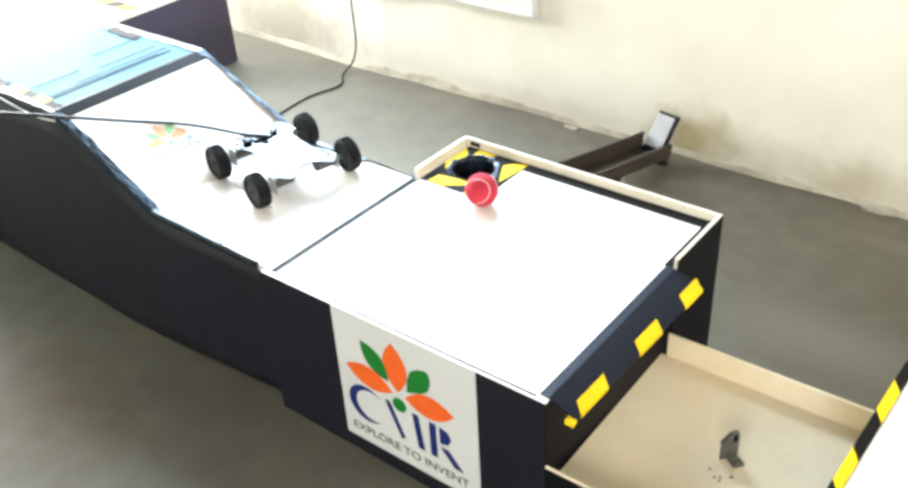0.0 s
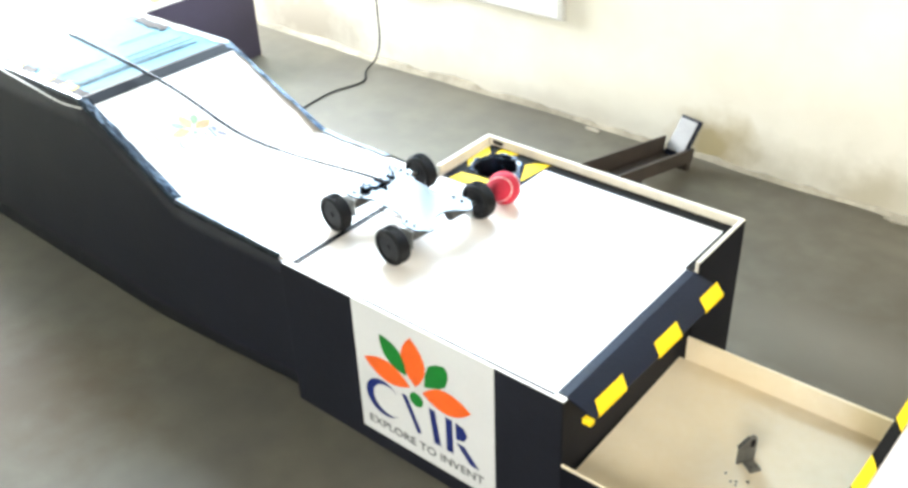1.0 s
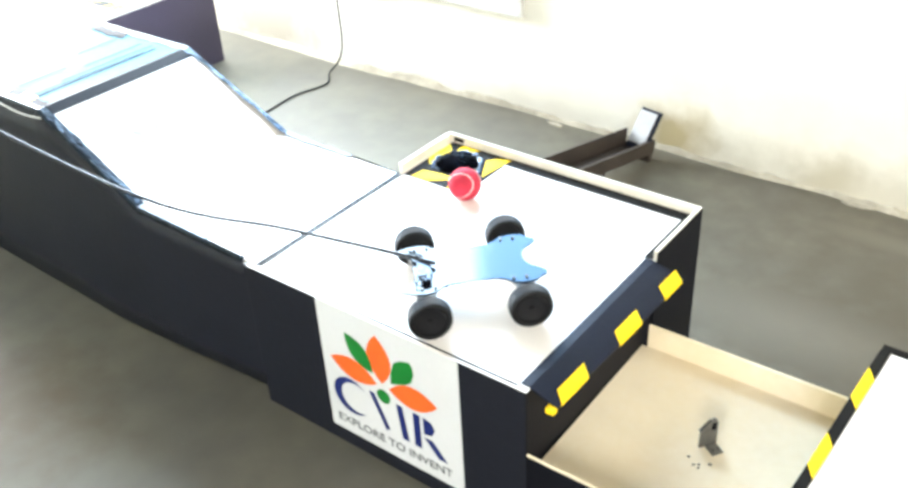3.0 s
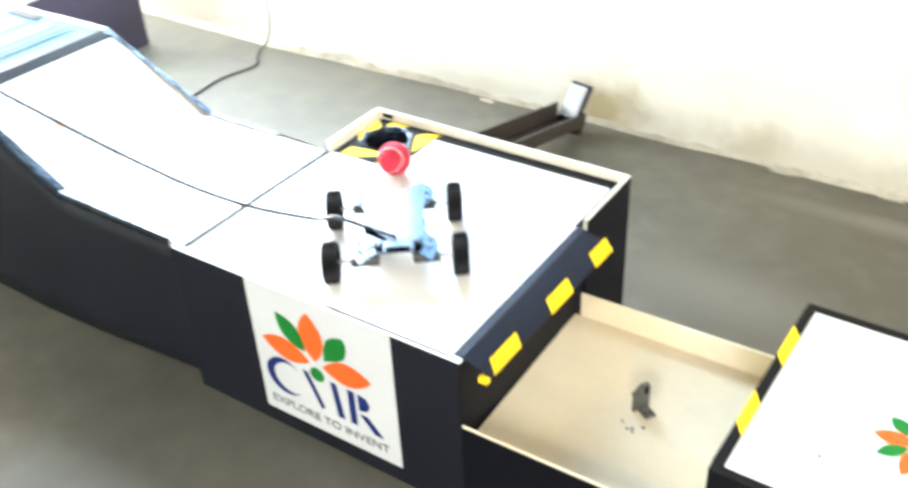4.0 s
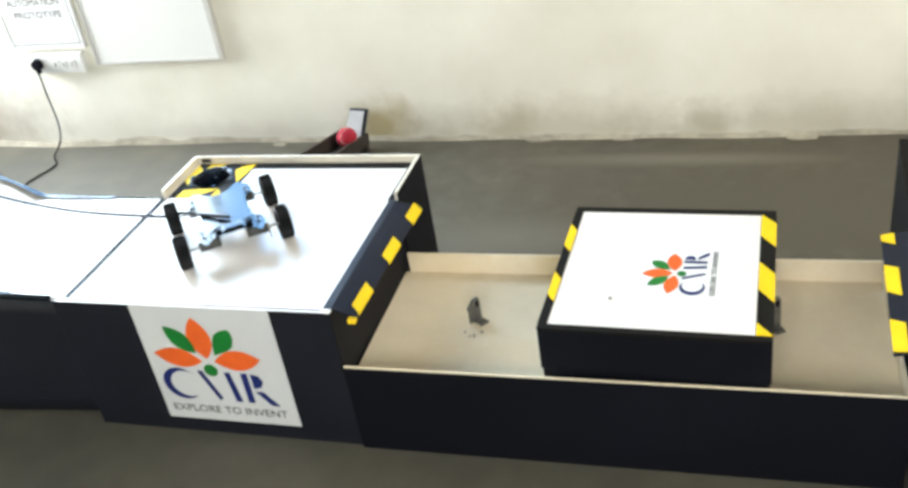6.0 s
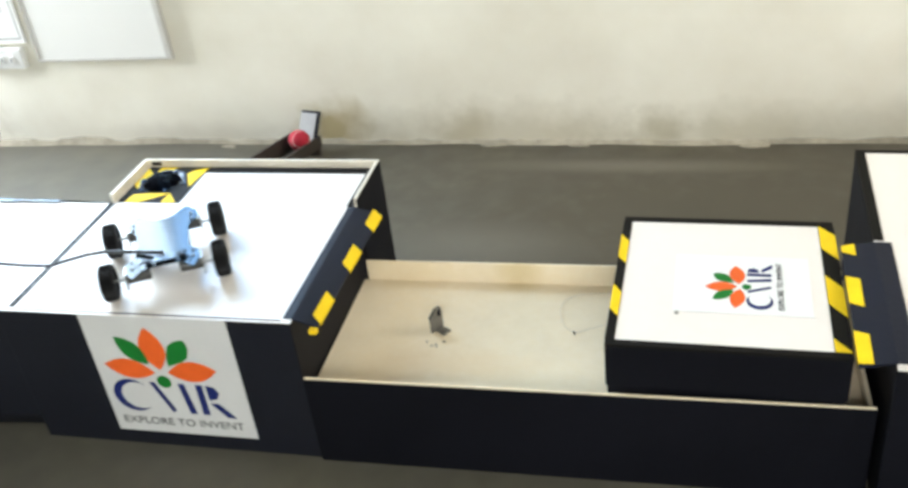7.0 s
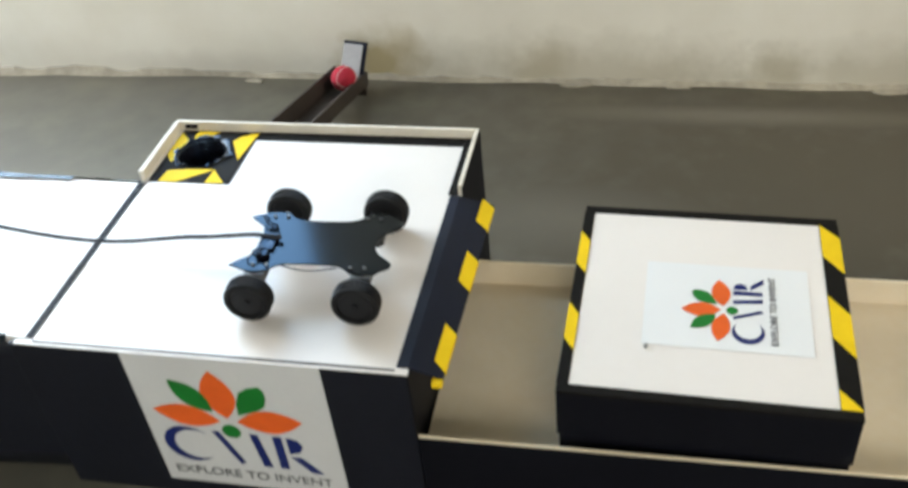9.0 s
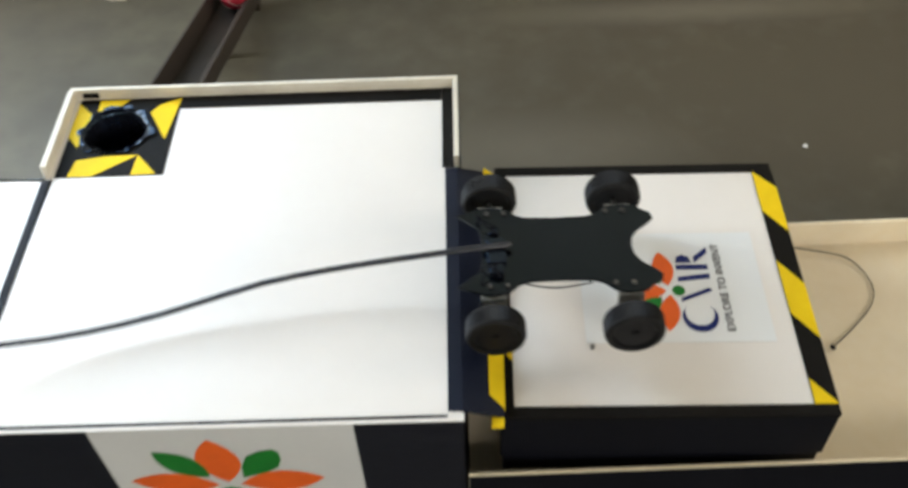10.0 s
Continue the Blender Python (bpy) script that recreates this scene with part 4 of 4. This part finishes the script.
chute()

# ---- things on the wall ----


def wall_things():
    s = empty("sign_board", pose(-1.605, WY - 0.012, 0.492, 90, 0, 0), "white framed sign board with grey lettering on the wall", "sign")
    w, h = 0.152, 0.112
    part("panel", box(-w, w, -h, h, -0.004, 0.003, 0.001), M_PAPER, s)
    part("border", merge(box(-w, w, -h, -h + 0.005, 0.0032, 0.006), box(-w, w, h - 0.005, h, 0.0032, 0.006), box(-w, -w + 0.005, -h + 0.0055, h - 0.0055, 0.0032, 0.006), box(w - 0.005, w, -h + 0.0055, h - 0.0055, 0.0032, 0.006)), M_WHITEP, s)
    part("border_line", merge(box(-w + 0.014, w - 0.014, -h + 0.014, -h + 0.0165, 0.0031, 0.0036), box(w - 0.0165, w - 0.014, -h + 0.0170, h - 0.014, 0.0031, 0.0036)), M_INK, s)
    lettering("AUTOMATION", 0.034, M_INK, s, pose(0.002, 0.052, 0.0034), 0.215)
    lettering("PROTOTYPE", 0.034, M_INK, s, pose(0.006, 0.008, 0.0034), 0.195)
    k = empty("switch_board", pose(-1.584, WY - 0.015, 0.326, 90, 0, 0), "white plastic switch board with a black plug in it", "socket")
    part("plate", box(-0.105, 0.105, -0.033, 0.037, -0.014, 0.012, 0.003), M_WHITEP, k)
    for i in range(3):
        part("switch", moved(box(-0.009, 0.009, -0.014, 0.014, 0.012, 0.0175, 0.001), pose(-0.005 + i * 0.034, 0, 0)), M_WHITEP, k)
        part("slot", moved(box(-0.002, 0.002, -0.008, 0.008, 0.0176, 0.018), pose(-0.005 + i * 0.034, 0, 0)), M_INK, k)
    g2 = empty("power_plug", pose(-1.660, WY - 0.03, 0.327, 90, 0, 0), "black power plug with a cord down to the floor", "plug")
    part("body", merge(moved(cyl(0.021, 0.026, 20, 0.017, 0.003), Matrix.Translation((0, 0.003, 0.012))), box(-0.008, 0.008, -0.028, -0.01, 0.004, 0.02, 0.003)), M_CABLE, g2)
    cord = tube([(-1.662, WY - 0.045, 0.300), (-1.664, WY - 0.045, 0.226), (-1.668, WY - 0.04, 0.10), (-1.684, WY - 0.05, 0.03), (-1.68, 1.285, 0.005), (-1.626, 1.213, 0.004), (-1.650, 1.106, 0.004), (-1.65, 1.03, 0.004), (-1.640, 0.944, 0.004), (-1.61, 0.74, 0.004), (-1.5, 0.48, 0.004)], 0.003, 8)
    smooth(part("cord", moved(cord, g2.matrix_world.inverted()), M_CABLE, g2, "black power cord"))
    b = empty("white_board", pose(-1.184, WY - 0.010, 0.544, 90, 0, 0), "plain white enamel board hung on the wall", "board")
    part("panel", box(-0.238, 0.235, -0.225, 0.225, -0.007, 0.003, 0.001), M_ENAMEL, b)
    part("frame", merge(box(-0.245, 0.255, -0.232, -0.2255, -0.008, 0.008, 0.001), box(-0.245, 0.255, 0.2255, 0.232, -0.008, 0.008, 0.001), box(0.2355, 0.255, -0.225, 0.225, -0.008, 0.012, 0.002), box(-0.245, -0.2385, -0.225, 0.225, -0.008, 0.008, 0.001)), M_PALEFRAME, b, "pale wooden frame strip")


wall_things()

# ---- what moves ----
CAR = [
    (0, -0.85, 0.276, 347), (0.5, -0.708, 0.252, 351), (0.8, -0.592, 0.236, 352), (1, -0.522, 0.234, 353), (1.2, -0.456, 0.225, 356), (1.5, -0.366, 0.221, 358), (2, -0.238, 0.205, 343),
    (2.5, -0.223, 0.168, 349), (2.7, -0.224, 0.16, 371), (3.3, -0.221, 0.151, 437), (3.8, -0.225, 0.149, 484), (4, -0.26, 0.192, 487), (4.2, -0.308, 0.245, 488), (4.5, -0.368, 0.314, 490),
    (4.8, -0.419, 0.382, 485), (5, -0.432, 0.401, 485), (5.2, -0.444, 0.423, 483), (5.7, -0.395, 0.342, 484), (6.3, -0.306, 0.197, 501), (6.5, -0.312, 0.186, 518), (7, -0.329, 0.168, 477),
    (7.2, -0.337, 0.164, 460), (7.5, -0.343, 0.166, 438), (8, -0.344, 0.159, 390), (8.2, -0.342, 0.156, 379), (8.5, -0.285, 0.171, 377), (8.7, -0.224, 0.190, 375), (9, -0.181, 0.198, 362),
    (9.2, -0.161, 0.196, 360), (9.5, -0.085, 0.196, 362), (9.8, 0.047, 0.190, 361), (10, 0.126, 0.202, 360),
]
# two places that the cable passes: x, y of the near one, x, y, z of the far one
CABLE = [
    (0, -1.10, 0.22, -1.20, 0.05, 0.475), (0.5, -0.97, 0.23, -1.17, 0.11, 0.46), (1, -1.00, 0.24, -1.25, 0.17, 0.505), (1.5, -0.69, 0.22, -0.87, 0.16, 0.42), (2, -0.68, 0.268, -1.29, 0.215, 0.497),
    (2.5, -0.71, 0.17, -0.96, 0.16, 0.40), (2.7, -0.63, 0.07, -1.06, -0.04, 0.39), (3.8, -0.48, 0.11, -0.69, 0.07, 0.40), (4, -0.39, 0.15, -0.71, 0.10, 0.40), (4.5, -0.50, 0.28, -0.87, 0.23, 0.45),
    (5, -0.57, 0.39, -0.95, 0.40, 0.46), (5.2, -0.61, 0.40, -1.16, 0.46, 0.47), (6.3, -0.48, 0.21, -0.81, 0.20, 0.40), (6.5, -0.54, 0.236, -0.83, 0.24, 0.40), (7, -0.51, 0.12, -0.65, 0.08, 0.39),
    (7.5, -0.53, 0.092, -0.65, 0.018, 0.39), (8, -0.54, 0.125, -0.64, 0.048, 0.39), (8.5, -0.56, 0.212, -0.79, 0.195, 0.40), (9, -0.41, 0.215, -0.69, 0.195, 0.39), (9.5, -0.46, 0.172, -0.60, 0.163, 0.365),
    (9.7, -0.30, 0.21, -0.67, 0.20, 0.37), (10, -0.22, 0.18, -0.56, 0.09, 0.38),
]
SLIDE = [(0, 0.391), (4.8, 0.391), (5.2, 0.386), (5.8, 0.389), (6.1, 0.4), (6.3, 0.424), (6.5, 0.471), (7, 0.574), (7.2, 0.603), (7.5, 0.576), (8, 0.447), (8.2, 0.407), (8.5, 0.338), (8.7, 0.288), (9, 0.207), (9.2, 0.158), (9.5, 0.097), (9.8, 0.047), (10, 0.046)]


def along(rows, t):
    for a, b in zip(rows, rows[1:]):
        if t <= b[0]:
            f = (t - a[0]) / (b[0] - a[0])
            f = max(0.0, min(1.0, f))
            return [p + (q - p) * f for p, q in zip(a[1:], b[1:])]
    return list(rows[-1][1:])


def cable_nodes(t):
    """The ends of the cable's pieces at a time, from the car outwards."""
    x, y, a = along(CAR, t)
    ca, sa = math.cos(radians(a)), math.sin(radians(a))
    p0 = Vector((x - 0.062 * ca, y - 0.062 * sa, H + 0.068))
    x1, y1, x2, y2, z2 = along(CABLE, t)
    p2 = Vector((x2, y2, z2))
    p1 = Vector((x1, y1, max(0.382, H + 0.012 + 0.488 * (-0.968 - x1))))
    out = Vector((x2 - x1, y2 - y1, 0)).normalized()
    away = Vector((x1 - p0.x, y1 - p0.y, 0)).normalized()
    over = away.x * ca + away.y * sa > -0.2          # led across the plate
    knot = p0 + away * (0.15 if over else 0.05)
    knot.z = H + (0.060 if over else 0.066)
    ps = [p0 - (p1 - p0) * 0.5, p0, knot, p1, p2, p2 + out * 0.7 + Vector((0, 0, 0.22)), p2 + out * 1.5 + Vector((0, 0, 0.5))]
    line = []
    for u, b, c, d in zip(ps, ps[1:], ps[2:], ps[3:]):
        for k in range(40):
            f = k / 40
            line.append(0.5 * ((2 * b) + (c - u) * f + (2 * u - 5 * b + 4 * c - d) * f * f + (3 * b - u - 3 * c + d) * f ** 3))
    nodes, i = [p0], 0
    while len(nodes) <= PIECES:
        while i < len(line) and (line[i] - nodes[-1]).length < STEP:
            i += 1
        goal = line[i] if i < len(line) else nodes[-1] + out
        nodes.append(nodes[-1] + (goal - nodes[-1]).normalized() * STEP)
    return nodes


def motions():
    walk(ROBOT, [(t, pose(x, y, H + (0.0012 if x < 0 else 0.0), 0, 0, a)) for t, x, y, a in CAR])
    # wheels roll by what their side of the car travels
    for w, wx, wy, sy in WHEELS:
        rows, roll, prev = [], 0.0, None
        for k in range(101):
            t = k / 10
            x, y, a = along(CAR, t)
            if prev:
                px, py, pa = prev
                h = radians((a + pa) / 2)
                fwd = (x - px) * math.cos(h) + (y - py) * math.sin(h)
                roll += math.degrees((fwd - sy * TR / 2 * radians(a - pa)) / WR)
            prev = (x, y, a)
            rows.append((t, pose(wx, wy, WR, 0, roll, 0)))
        walk(w, rows)
    tracks = [[] for _ in CABLE_PIECES]
    for k in range(101):
        t = k / 10
        nodes = cable_nodes(t)
        for i, row in enumerate(tracks):
            d = (nodes[i + 1] - nodes[i]).normalized()
            row.append((t, Matrix.Translation(nodes[i]) @ pose(0, 0, 0, 0, 0, math.degrees(math.atan2(d.y, d.x))) @ pose(0, 0, 0, 0, -math.degrees(math.asin(d.z)), 0)))
    for ob, row in zip(CABLE_PIECES, tracks):
        walk(ob, row)
    def on_tray(x):
        return pose(x, 0.0105, CT, 0, 0, -1.2)
    walk(CART, [(t, on_tray(x)) for t, x in SLIDE])
    lead = [(0, 0.55), (5.2, 0.55), (6.4, 0.60), (6.7, 0.54), (7, 0.585), (7.2, 0.61), (7.5, 0.588), (7.8, 0.58), (8.2, 0.60), (8.6, 0.52), (9, 0.40), (9.5, 0.28), (10, 0.24)]
    walk(LEAD, [(t, pose(x - 0.013, 0.004, 0.169, 0, 0, 0)) for t, x in lead])
    end = [(0, -0.25), (5.2, -0.25), (6.3, -0.25), (7, -0.25), (8, -0.25), (9, -0.25), (9.3, -0.16), (9.5, -0.01), (9.8, 0.008), (10, 0.008)]
    walk(END_LEAD, [(t, pose(along(SLIDE, t)[0] + CW + dx, 0.005, 0.169, 0, 0, 0)) for t, dx in end])
    r = 0.0336
    bx = [(0, -0.419, 0.404, H + r, 0), (4, -0.420, 0.407, H + r, 0), (4.1, -0.422, 0.409, H + r, 3), (4.2, -0.433, 0.420, H + r, 30), (4.3, -0.459, 0.449, H + r, 95), (4.4, -0.495, 0.487, H + 0.026, 165),
          (4.5, -0.512, 0.507, H - 0.026, 210), (4.6, -0.520, 0.516, H - 0.065, 220), (4.7, -0.524, 0.525, 0.232, 226), (5.1, -0.530, 0.538, 0.212, 235), (5.25, -0.554, 0.635, 0.192, 300), (5.5, -0.534, 0.882, 0.147, 375), (5.8, -0.493, 1.237, 0.084, 455), (6.1, -0.489, 1.245, 0.0825, 458), (10, -0.489, 1.245, 0.0825, 458)]
    face = Vector((1.05, -1.27, 0.96)).to_track_quat("Z", "Y").to_matrix().to_4x4() @ Matrix.Rotation(radians(150), 4, "Z") @ Matrix.Rotation(radians(50), 4, Vector((1, -1, 0)))
    walk(BALL, [(t, Matrix.Translation((x, y, z)) @ Matrix.Rotation(radians(-a), 4, Vector((0.85, 0.5, 0.0))) @ face) for t, x, y, z, a in bx])


motions()
